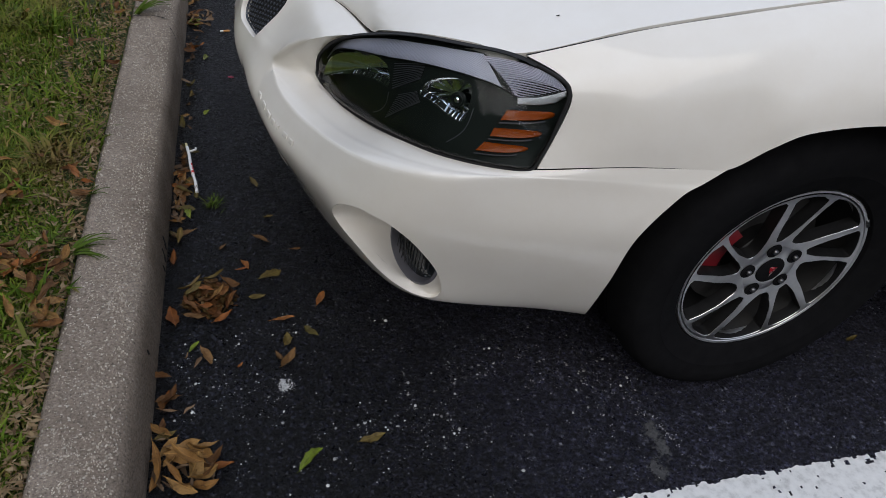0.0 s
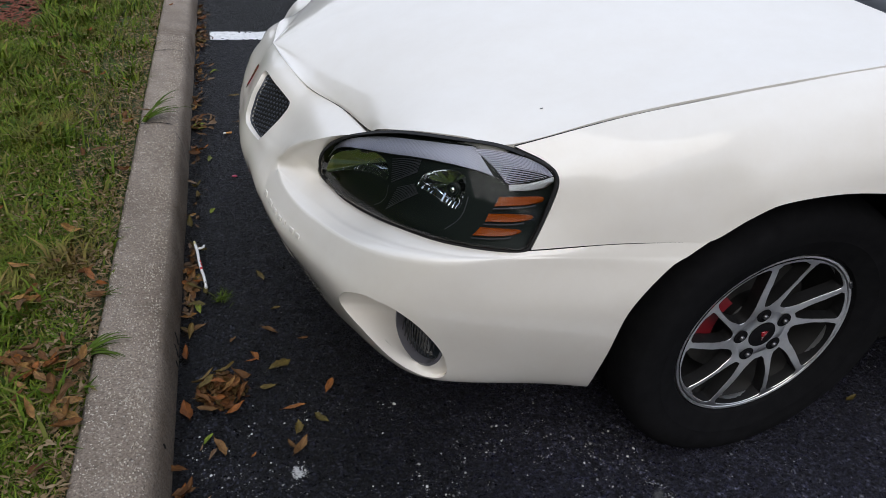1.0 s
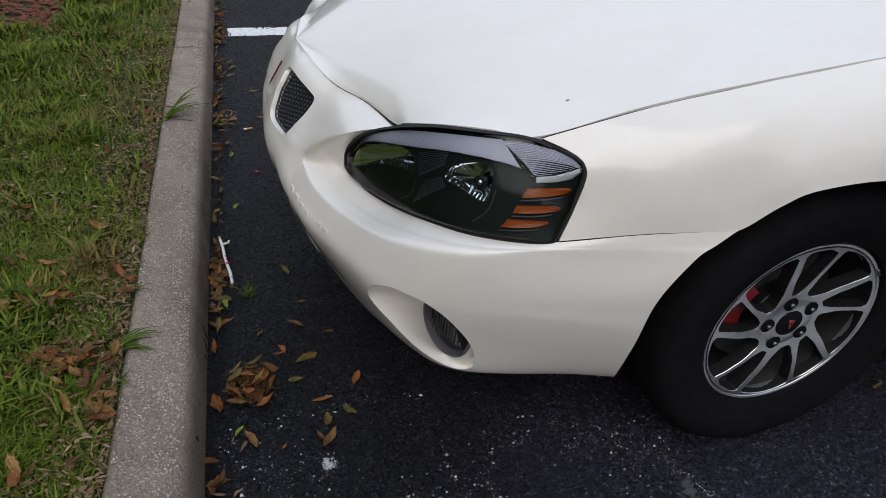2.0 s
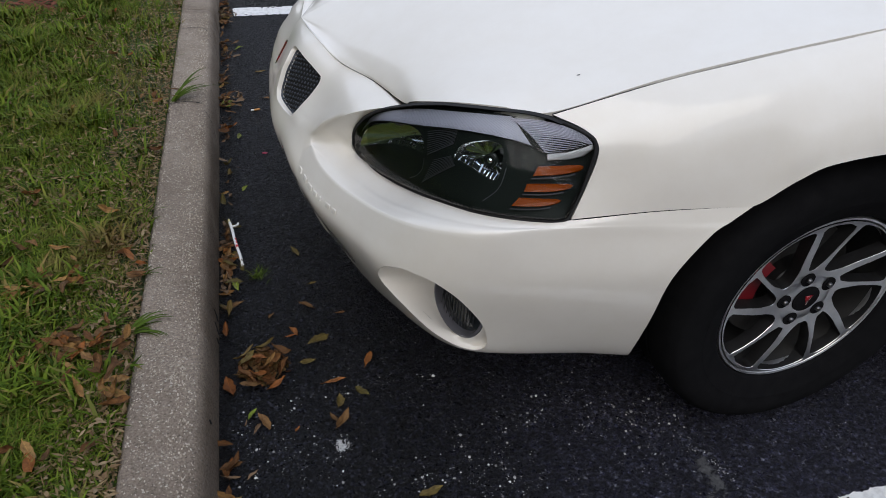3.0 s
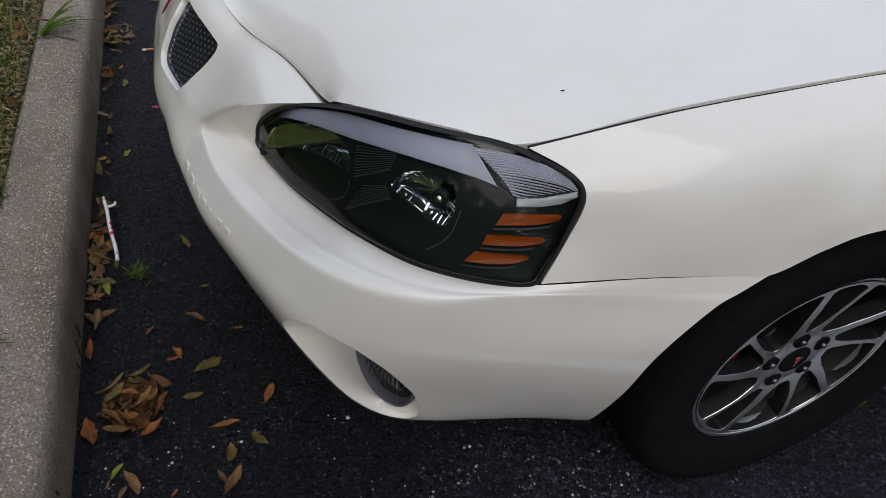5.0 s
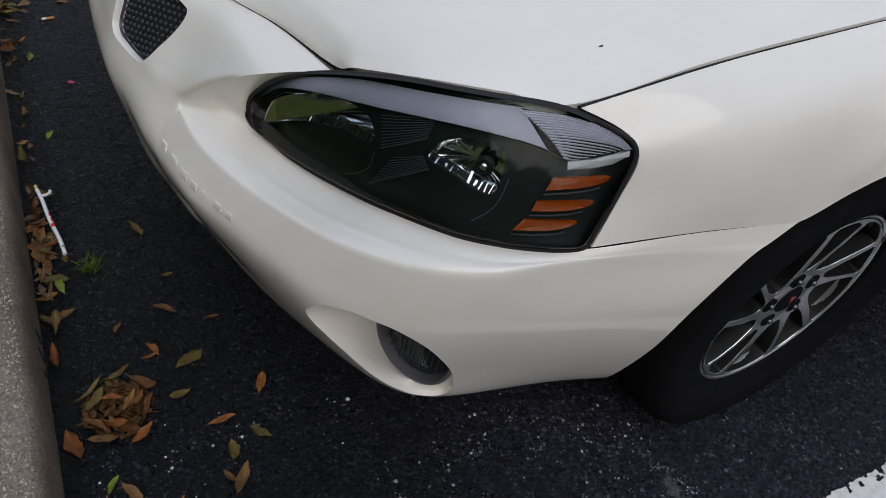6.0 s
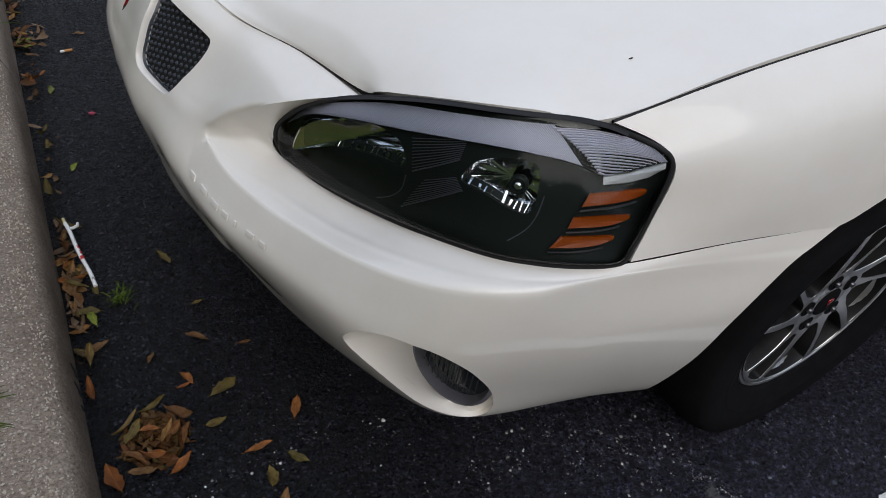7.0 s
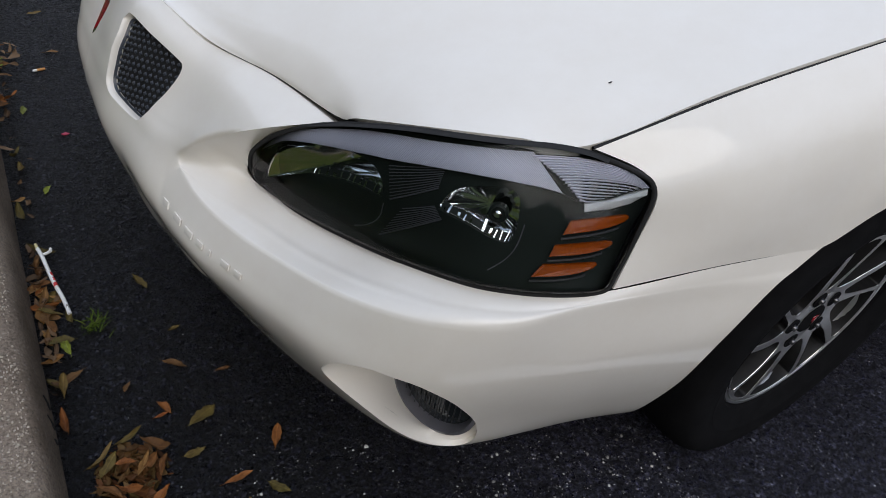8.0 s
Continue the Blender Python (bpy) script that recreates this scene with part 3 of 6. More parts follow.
def bumper_net():
    # columns from beside the lamp's tip round the corner to the wheel arch: lamp edge, brow, face, lower face, bottom
    cols = [
        [(-0.957, 0.466, 0.527), (-0.993, 0.426, 0.507), (-1.022, 0.408, 0.433), (-0.961, 0.390, 0.322), (-0.916, 0.394, 0.240)],
        [(-0.915, 0.435, 0.530), (-0.965, 0.336, 0.511), (-0.990, 0.321, 0.439), (-0.929, 0.282, 0.331), (-0.884, 0.293, 0.251)],
        [(-0.868, 0.310, 0.534), (-0.933, 0.253, 0.523), (-0.955, 0.230, 0.446), (-0.896, 0.187, 0.340), (-0.847, 0.199, 0.263)],
        [(-0.834, 0.227, 0.549), (-0.901, 0.169, 0.540), (-0.916, 0.135, 0.455), (-0.863, 0.107, 0.349), (-0.811, 0.123, 0.269)],
        [(-0.802, 0.141, 0.576), (-0.859, 0.084, 0.561), (-0.867, 0.061, 0.464), (-0.828, 0.053, 0.356), (-0.774, 0.070, 0.271)],
        [(-0.756, 0.058, 0.596), (-0.806, 0.018, 0.579), (-0.812, 0.013, 0.472), (-0.777, 0.023, 0.364), (-0.728, 0.048, 0.265)],
        [(-0.689, 0.007, 0.604), (-0.730, -0.023, 0.586), (-0.738, -0.017, 0.480), (-0.712, 0.007, 0.370), (-0.666, 0.041, 0.257)],
        [(-0.600, -0.024, 0.6108), (-0.624, -0.0335, 0.588), (-0.635, -0.035, 0.486), (-0.618, -0.008, 0.370), (-0.590, 0.040, 0.247)],
        [(-0.445, -0.050, 0.6318), (-0.480, -0.0528, 0.588), (-0.513, -0.0535, 0.489), (-0.504, -0.024, 0.368), (-0.495, 0.034, 0.240)],
        [(-0.275, -0.074, 0.6437), (-0.346, -0.078, 0.590), (-0.399, -0.076, 0.501), (-0.405, -0.045, 0.375), (-0.394, 0.020, 0.232)],
    ]
    full = [[E0, E0, *NOSE_END]]
    # the ledge under the lamp is hollow toward the nose and full toward the wheel
    swell = [-0.002, -0.003, -0.003, -0.003, 0.000, 0.003, 0.005, 0.004, 0.002, 0.000]
    for c, up in zip(cols, swell):
        lamp, brow, face, low, foot = [np.array(p) for p in c]
        ledge = (lamp + brow) / 2 + (-0.4 * max(0, up), -0.4 * max(0, up), up)
        full.append([lamp, ledge, brow, face, low, foot, foot + (0.03, 0.05, 0.004)])
    return np.array(full).transpose(1, 0, 2)


def nose_net():
    # columns from the middle of the car to the lamp's tip: hood edge down to the bottom
    cols = [
        [(-1.002, 0.925, 0.685), (-1.020, 0.925, 0.662), (-1.049, 0.925, 0.611), (-1.085, 0.925, 0.540), (-1.100, 0.925, 0.465), (-1.069, 0.925, 0.349), (-1.031, 0.925, 0.240)],
        [(-0.978, 0.752, 0.693), (-1.014, 0.760, 0.670), (-1.052, 0.768, 0.619), (-1.082, 0.771, 0.544), (-1.096, 0.773, 0.467), (-1.064, 0.776, 0.349), (-1.024, 0.778, 0.240)],
        [(-0.946, 0.649, 0.678), (-0.982, 0.655, 0.654), (-1.022, 0.666, 0.600), (-1.059, 0.677, 0.532), (-1.079, 0.682, 0.460), (-1.042, 0.671, 0.342), (-1.000, 0.675, 0.238)],
        [(-0.921, 0.599, 0.673), (-0.956, 0.596, 0.644), (-0.996, 0.597, 0.589), (-1.040, 0.595, 0.528), (-1.066, 0.592, 0.451), (-1.021, 0.577, 0.334), (-0.976, 0.580, 0.239)],
        [(-0.870, 0.477, 0.680), (-0.927, 0.482, 0.650), (-0.972, 0.514, 0.600), (-1.027, 0.557, 0.525), (-1.055, 0.548, 0.442), (-1.003, 0.536, 0.326), (-0.957, 0.543, 0.236)],
        [(-0.837, 0.322, 0.689), (-0.912, 0.379, 0.657), (-0.973, 0.465, 0.600), *NOSE_END[:4]],
    ]
    full = []
    for c in cols:
        c = [np.array(p) for p in c]
        between = (9 * (c[2] + c[3]) - c[1] - c[4]) / 16
        full.append([*c[:3], between, *c[3:], c[-1] + (0.06, 0.02, 0.004)])
    full[-1][-1] = np.array(NOSE_END[4])
    return np.array(full).transpose(1, 0, 2)


LAMP_TOP = [(-0.915, 0.451, 0.548), (-0.906, 0.429, 0.591), (-0.886, 0.364, 0.652), (-0.829, 0.268, 0.703), (-0.770, 0.152, 0.745), (-0.706, 0.086, 0.763), (-0.634, 0.047, 0.769), (-0.581, 0.019, 0.758), (-0.561, -0.005, 0.743)]
LAMP_FOOT = [(-0.912, 0.444, 0.537), (-0.902, 0.410, 0.528), (-0.876, 0.332, 0.534), (-0.840, 0.241, 0.549), (-0.805, 0.147, 0.574), (-0.756, 0.058, 0.596), (-0.703, 0.014, 0.603), (-0.649, -0.012, 0.607), (-0.602, -0.022, 0.609)]


LAMP_RIM = [(-0.9155, 0.430, 0.542), (-0.921, 0.439, 0.561), (-0.921, 0.427, 0.590), (-0.912, 0.401, 0.622), (-0.895, 0.371, 0.652), (-0.866, 0.338, 0.678), (-0.839, 0.303, 0.698), (-0.813, 0.248, 0.724), (-0.783, 0.190, 0.748), (-0.745, 0.133, 0.766), (-0.705, 0.099, 0.773), (-0.662, 0.072, 0.777), (-0.628, 0.053, 0.775), (-0.603, 0.038, 0.769), (-0.582, 0.023, 0.763), (-0.568, 0.011, 0.758), (-0.560, 0.003, 0.753), (-0.556, -0.003, 0.743), (-0.557, -0.007, 0.726), (-0.564, -0.010, 0.696), (-0.573, -0.013, 0.663), (-0.586, -0.018, 0.633)]


def lamp_net():
    top, foot = np.array(LAMP_TOP), np.array(LAMP_FOOT)
    out = np.array((-0.60, -0.68, 0.42))
    k = np.sin(np.linspace(0.0, 0.97, len(top)) * math.pi)[:, None]
    rows = []
    for f in (0, 0.25, 0.5, 0.75, 1):
        rows.append(top * (1 - f) + foot * f + out * 0.034 * k * math.sin(f * math.pi))
    return np.array(rows)


def hood_net():
    rim = [(0.26, 0.036, 0.957), (0.055, 0.034, 0.933), (-0.235, 0.037, 0.882), (-0.437, 0.045, 0.837), (-0.624, 0.055, 0.781), (-0.699, 0.098, 0.777), (-0.764, 0.164, 0.760), (-0.820, 0.275, 0.718), (-0.832, 0.326, 0.695), (-0.870, 0.479, 0.682), (-0.930, 0.615, 0.678), (-0.977, 0.752, 0.694), (-1.001, 0.925, 0.6865)]
    ridge = [(0.15, 0.985), (0.0, 0.972), (-0.20, 0.947), (-0.38, 0.917), (-0.53, 0.875), (-0.63, 0.843), (-0.71, 0.815), (-0.80, 0.778), (-0.85, 0.756), (-0.90, 0.740), (-0.942, 0.720), (-0.97, 0.704), (-1.001, 0.6867)]
    rows = []
    for f in (0, 0.07, 0.22, 0.45, 0.72, 1):
        row = []
        for k, ((x, y, z), (cx, cz)) in enumerate(zip(rim, ridge)):
            w = 0.45 * min(1, max(0, (k - 5) / 3))
            g = (1 - w) * (1 - (1 - f) ** 2) + w * (3 * f ** 2 - 2 * f ** 3)
            row.append((x + (cx - x) * f, y + (CENTRE - y) * f, z + (cz - z) * g))
        row = np.array(row)
        for _ in range(0 if f == 0 else 1 if f < 0.1 else 4):
            row[1:-1] = 0.25 * row[:-2] + 0.5 * row[1:-1] + 0.25 * row[2:]
        rows.append(row)
    rows[-1][:, 1] = CENTRE
    return np.array(rows)


def fender_net():
    cols = [
        [(-0.622, 0.047, 0.780), (-0.577, 0.022, 0.765), (-0.557, 0.003, 0.751), (-0.553, -0.008, 0.727), (-0.568, -0.014, 0.671), (-0.592, -0.026, 0.614)],
        [(-0.437, 0.038, 0.835), (-0.435, 0.012, 0.817), (-0.435, -0.018, 0.787), (-0.436, -0.039, 0.742), (-0.437, -0.049, 0.688), (-0.440, -0.051, 0.634)],
        [(-0.235, 0.031, 0.880), (-0.240, 0.004, 0.865), (-0.250, -0.030, 0.835), (-0.261, -0.055, 0.782), (-0.267, -0.068, 0.713), (-0.271, -0.075, 0.646)],
        [(-0.185, 0.030, 0.890), (-0.187, 0.002, 0.875), (-0.193, -0.033, 0.846), (-0.203, -0.062, 0.798), (-0.209, -0.080, 0.746), (-0.212, -0.084, 0.694)],
        [(-0.130, 0.029, 0.900), (-0.130, 0.000, 0.885), (-0.130, -0.036, 0.855), (-0.140, -0.065, 0.810), (-0.145, -0.083, 0.765), (-0.150, -0.092, 0.728)],
        [(0.000, 0.028, 0.924), (0.000, -0.002, 0.907), (0.000, -0.040, 0.875), (0.000, -0.068, 0.830), (0.000, -0.086, 0.785), (0.000, -0.092, 0.741)],
        [(0.150, 0.028, 0.944), (0.150, -0.002, 0.925), (0.150, -0.040, 0.885), (0.160, -0.068, 0.835), (0.170, -0.085, 0.780), (0.180, -0.092, 0.712)],
        [(0.300, 0.030, 0.960), (0.310, -0.002, 0.935), (0.320, -0.040, 0.880), (0.330, -0.066, 0.800), (0.340, -0.080, 0.700), (0.345, -0.090, 0.580)],
        [(0.450, 0.030, 0.970), (0.460, -0.002, 0.940), (0.470, -0.040, 0.870), (0.470, -0.062, 0.740), (0.440, -0.072, 0.550), (0.405, -0.080, 0.360)],
        [(0.700, 0.030, 0.985), (0.710, -0.002, 0.950), (0.720, -0.045, 0.850), (0.720, -0.060, 0.680), (0.720, -0.060, 0.450), (0.720, -0.030, 0.240)],
    ]
    net = np.array(cols)
    # one more column just ahead of the arch's corner keeps the lip from overrunning it
    ahead = net[1] * 0.32 + net[2] * 0.68 + (net[1] + net[2] - net[0] - net[3]) * 0.04
    return np.insert(net, 2, ahead, axis=0).transpose(1, 0, 2)


BUMPER, NOSE, LAMP, HOOD, FENDER = (Surf(f()) for f in (bumper_net, nose_net, lamp_net, hood_net, fender_net))


def closed_uv(surf, points, n):
    return curve(surf.nearest(points), n, closed=True)


def joined(*sheets):
    verts, faces = [], []
    for v, f in sheets:
        k = len(verts)
        verts += [tuple(p) for p in v]
        faces += [tuple(i + k for i in q) for q in f]
    return verts, faces


def facing(sheet, toward):
    """Turns a sheet's faces so that they look toward a direction on the whole."""
    v, f = sheet
    p = [np.array(x) for x in v]
    s = sum(np.dot(np.cross(p[q[1]] - p[q[0]], p[q[2]] - p[q[0]]), toward) for q in f)
    return (v, f) if s > 0 else (v, [tuple(reversed(q)) for q in f])


def grille_points():
    return [(-1.029, 0.788, 0.663), (-1.003, 0.700, 0.654), (-0.978, 0.633, 0.643), (-0.976, 0.622, 0.634), (-0.987, 0.620, 0.617), (-1.016, 0.627, 0.580), (-1.044, 0.640, 0.543), (-1.055, 0.661, 0.533), (-1.070, 0.715, 0.534), (-1.078, 0.758, 0.547), (-1.070, 0.772, 0.580), (-1.052, 0.781, 0.625)]


FOG_POINTS = [(-0.909, 0.143, 0.409), (-0.901, 0.110, 0.449), (-0.879, 0.076, 0.468), (-0.856, 0.049, 0.473), (-0.825, 0.021, 0.469), (-0.786, 0.005, 0.446), (-0.754, 0.003, 0.409), (-0.723, 0.012, 0.357), (-0.707, 0.025, 0.306), (-0.716, 0.036, 0.280), (-0.747, 0.044, 0.280), (-0.785, 0.051, 0.300), (-0.820, 0.064, 0.325), (-0.851, 0.083, 0.354), (-0.878, 0.110, 0.376), (-0.896, 0.134, 0.386)]


def front_end(car, side):
    """Bumper half, with its nostril and fog-lamp recess."""
    out = np.array((-1.0, -0.6, 0.4))
    hole_g = closed_uv(NOSE, grille_points(), 72)
    hole_f = closed_uv(BUMPER, FOG_POINTS, 72)
    step = 12
    nose_v, nose_f = NOSE.grid(70, 8 * step, [hole_g])
    bump_v, bump_f = BUMPER.grid(10 * step, 6 * step, [hole_f])
    # the brow under the lamp is a crease that fades toward the wheel: flatter ledge and face on either side of it
    gu, gv = [x.ravel() for x in np.meshgrid(np.linspace(0, 1, 10 * step + 1), np.linspace(0, 1, 6 * step + 1))]
    row = np.clip(np.floor(gv * 6 + 1e-6), 1, 2)
    part_way = (gv * 6 - row)[:, None]
    chord = BUMPER.at(gu, row / 6) * (1 - part_way) + BUMPER.at(gu, (row + 1) / 6) * part_way
    firm = (np.abs(gv - 1 / 3) < 1 / 6 - 1e-6) * np.clip((gu - 0.0) / 0.06, 0, 1) * np.clip((0.74 - gu) / 0.30, 0, 1)
    firm = firm * np.clip((1 / 6 - np.abs(gv - 1 / 3)) * 14, 0, 1)
    inside = in_polygon(gu, gv, hole_f.mean(0) + (hole_f - hole_f.mean(0)) * 1.06)
    firm = np.where(inside, 0, firm * np.where(gv > 1 / 3, 0.5, 1.0))[:, None]
    bump_v = bump_v * (1 - firm) + (chord + bump_v - BUMPER.at(gu, gv)) * firm
    # the two sheets share the seam below the lamp's tip
    last = [nose_v[r * 71 + 70] for r in range(8 * step + 1)]
    for r in range(4 * step + 1):
        bump_v[(2 * step + r) * (10 * step + 1)] = last[4 * step + r]
    for r in range(2 * step):
        bump_v[r * (10 * step + 1)] = last[4 * step]
    # scoop beside the lamp's tip: from the nose's edge down into the valley
    edge = np.array(last[: 4 * step + 1][::-1])
    tip = np.array([bump_v[k] for k in range(2 * step + 1)])
    inner = np.vstack([tip, curve([tip[-1], (-0.925, 0.439, 0.547), (-0.924, 0.436, 0.568), (-0.921, 0.430, 0.587), (-0.913, 0.405, 0.623), (-0.895, 0.372, 0.655), (-0.836, 0.322, 0.690)], 2 * step + 1)[1:]])
    loops = []
    for t in np.linspace(0, 1, 13):
        fall = np.array((0.012, 0.012, -0.010)) * math.sin(t * math.pi) * np.sin(np.linspace(0, 1, 4 * step + 1) * math.pi)[:, None]
        loops.append(edge * (1 - t) + inner * t + fall)
    scoop = facing(rings(loops, closed=False), np.array((-1, -1, 0)))
    nose = facing((nose_v, nose_f), out)
    bump_sheet = facing((bump_v, bump_f), out)
    # nostril: a flared lip that turns in
    rim = NOSE.at(hole_g[:, 0], hole_g[:, 1])
    def down(scale, depth):
        """The nostril's outline drawn in by a scale and sunk below the skin by a depth."""
        line = hole_g.mean(0) + (hole_g - hole_g.mean(0)) * scale
        nn = NOSE.normal(line[:, 0], line[:, 1])
        nn = nn * np.sign((nn @ out).sum())
        return NOSE.at(line[:, 0], line[:, 1]) - nn * depth

    n = NOSE.normal(hole_g[:, 0], hole_g[:, 1]).mean(0)
    n = n / np.linalg.norm(n)
    if n[0] > 0:
        n = -n
    mid_g = rim.mean(0)
    lip = facing(rings([rim, down(0.994, 0.0008), down(0.985, 0.0030), down(0.977, 0.0065), down(0.973, 0.010), down(0.970, 0.024)]), n)
    # fog-lamp recess: skin turns in and runs back to the round lamp
    frim = BUMPER.at(hole_f[:, 0], hole_f[:, 1])
    axis = np.array((-0.86, -0.46, 0.10))
    axis /= np.linalg.norm(axis)
    sx = np.cross(axis, (0, 0, 1))
    sx /= np.linalg.norm(sx)
    sz = np.cross(sx, axis)
    c = np.array((-0.756, 0.078, 0.372))
    fc = frim.mean(0)
    ring = []
    for p in frim:
        a = math.atan2(np.dot(p - fc, sz), np.dot(p - fc, sx))
        ring.append(c + 0.074 * (math.cos(a) * sx + math.sin(a) * sz))
    ring = np.array(ring)
    inward = -np.array((-0.7, -0.7, 0.0)) * 0.012
    bowl = facing(rings([frim, frim * 0.93 + ring * 0.07 + inward * 0.8, frim * 0.6 + ring * 0.4 + inward, frim * 0.25 + ring * 0.75 + inward * 0.5, ring]), axis)
    top_edge = np.array([nose_v[k] for k in range(71)])
    under = facing(rings([top_edge, top_edge + (0.003, 0.0, -0.002), top_edge + (0.016, 0.0, -0.008), top_edge + (0.026, 0.004, -0.030)], closed=False), np.array((0, 0, 1)))
    both = joined(nose, bump_sheet, scoop, lip, bowl, under)
    cover = panel("bumper_half", *both, PAINT, car, side, "pearl white bumper cover, slightly scuffed", angle=62)
    bm = bmesh.new()
    bm.from_mesh(cover.data)
    e0 = Vector((E0[0], E0[1] if side > 0 else 2 * CENTRE - E0[1], E0[2]))
    near = [x for x in bm.verts if not x.is_boundary and (x.co - e0).length < 0.12]
    e1 = Vector((-0.973, 0.465 if side > 0 else 2 * CENTRE - 0.465, 0.600))
    for reach in (0.060, 0.050, 0.040, 0.030):
        soft = [x for x in bm.verts if not x.is_boundary and (x.co - e1).length < reach]
        for _ in range(4):
            bmesh.ops.smooth_vert(bm, verts=soft, factor=0.5, use_axis_x=True, use_axis_y=True, use_axis_z=True)
    for reach in (0.060, 0.045):
        soft = [x for x in near if (x.co - e0).length < reach]
        for _ in range(5):
            bmesh.ops.smooth_vert(bm, verts=soft, factor=0.5, use_axis_x=True, use_axis_y=True, use_axis_z=True)
    for k in range(4):
        soft = [x for x in near if (x.co - e0).length < 0.032 - 0.006 * k]
        for _ in range(8):
            bmesh.ops.smooth_vert(bm, verts=soft, factor=0.5, use_axis_x=True, use_axis_y=True, use_axis_z=True)
    for e in bm.edges:
        if len(e.link_faces) == 2 and all((x.co - e0).length < 0.035 for x in e.verts):
            e.smooth = True
    bm.to_mesh(cover.data)
    bm.free()
    # lamp glass, bezel and fins of the fog lamp
    back = [(ring - c) * 1.0 + c + axis * 0.002, (ring - c) * 0.93 + c + axis * 0.004, (ring - c) * 0.86 + c - axis * 0.012, (ring - c) * 0.84 + c - axis * 0.03]
    v, f = facing(rings(back), axis)
    fog = panel("fog_lamp", v, f, RIB, car, side, "dark round fog lamp in a recess")
    v, f = facing(rings([(ring - c) * 0.85 + c - axis * 0.012, (ring - c) * 0.5 + c - axis * 0.004], cap=True), axis)
    panel("lens", v, f, GLASS, fog, side)
    for k in range(-5, 6):
        w = 0.050 * math.sqrt(max(0.0, 1 - (k / 6) ** 2))
        a = c + sx * k * 0.0095 + axis * 0.001
        v, f = tube([a - sz * w, a + sz * w], 0.0012, 5)
        panel("rib", v, f, BLACK, fog, side)
    # woven mesh in the nostril
    grille = panel("grille_frame", *facing(rings([down(0.976, 0.015), down(0.958, 0.0105), down(0.940, 0.015)]), n), MESHMAT, car, side, "black woven grille insert")
    panel("backing", *facing(rings([down(0.985, 0.0185), down(0.6, 0.0185), down(0.3, 0.0185)], cap=True), n), LINER, grille, side)
    loop = down(0.935, 0.013)
    gx = np.cross((0, 0, 1), n)
    gx /= np.linalg.norm(gx)
    gz = np.cross(n, gx)
    flat = [(np.dot(p - mid_g, gx), np.dot(p - mid_g, gz)) for p in loop]
    spots = []
    pitch = 0.0128
    for j in range(-20, 21):
        for i in range(-20, 21):
            a, b = (i + 0.5 * (j % 2)) * pitch, j * pitch * 0.80
            a, b = a * 0.97 - b * 0.22, b * 0.97 + a * 0.22
            if in_polygon(np.array([a]), np.array([b]), flat)[0]:
                spots.append(mid_g + gx * a + gz * b)
    uv = NOSE.nearest(spots)
    foot = NOSE.at(uv[:, 0], uv[:, 1])
    teeth = []
    for o, f in zip(spots, foot):
        # each tooth of the weave is a small wedge, high on one side
        o = o + n * np.dot(f - o, n) - n * 0.0135
        t = [o - gx * 0.0052 - n * 0.001, o - gz * 0.0034 - n * 0.001, o + gx * 0.0052 - n * 0.001, o + gz * 0.0044 - n * 0.001, o + n * 0.0022 - gx * 0.0010 - gz * 0.001, o + n * 0.0030 + gx * 0.0022]
        teeth.append((t, [(0, 1, 4), (1, 2, 5, 4), (2, 3, 5), (3, 0, 4, 5)]))
    panel("weave", *facing(joined(*teeth), n), MESHMAT, grille, side, angle=20)
    if side > 0:
        # raised marks on the bumper's face
        for k in range(7):
            wide = (0.42, 0.55, 0.58, 0.48, 0.14, 0.58, 0.46)[k]
            u = 0.004 + 0.246 * (k + 0.12 + wide * np.array([0.0, 1.0, 1.0, 0.0])) / 7
            vv = np.array([0.438, 0.438, 0.456, 0.456]) + 0.004 * k / 7
            p = BUMPER.at(u, vv)
            nn = BUMPER.normal(u, vv)
            nn = nn * np.sign(nn @ out)[:, None]
            c = p.mean(0)
            v, f = facing(rings([p - nn * 0.001, p + nn * 0.0014, c + (p - c) * 0.88 + nn * 0.0017], cap=True), out)
            panel("raised_mark", v, f, PAINT, cover)
    return cover


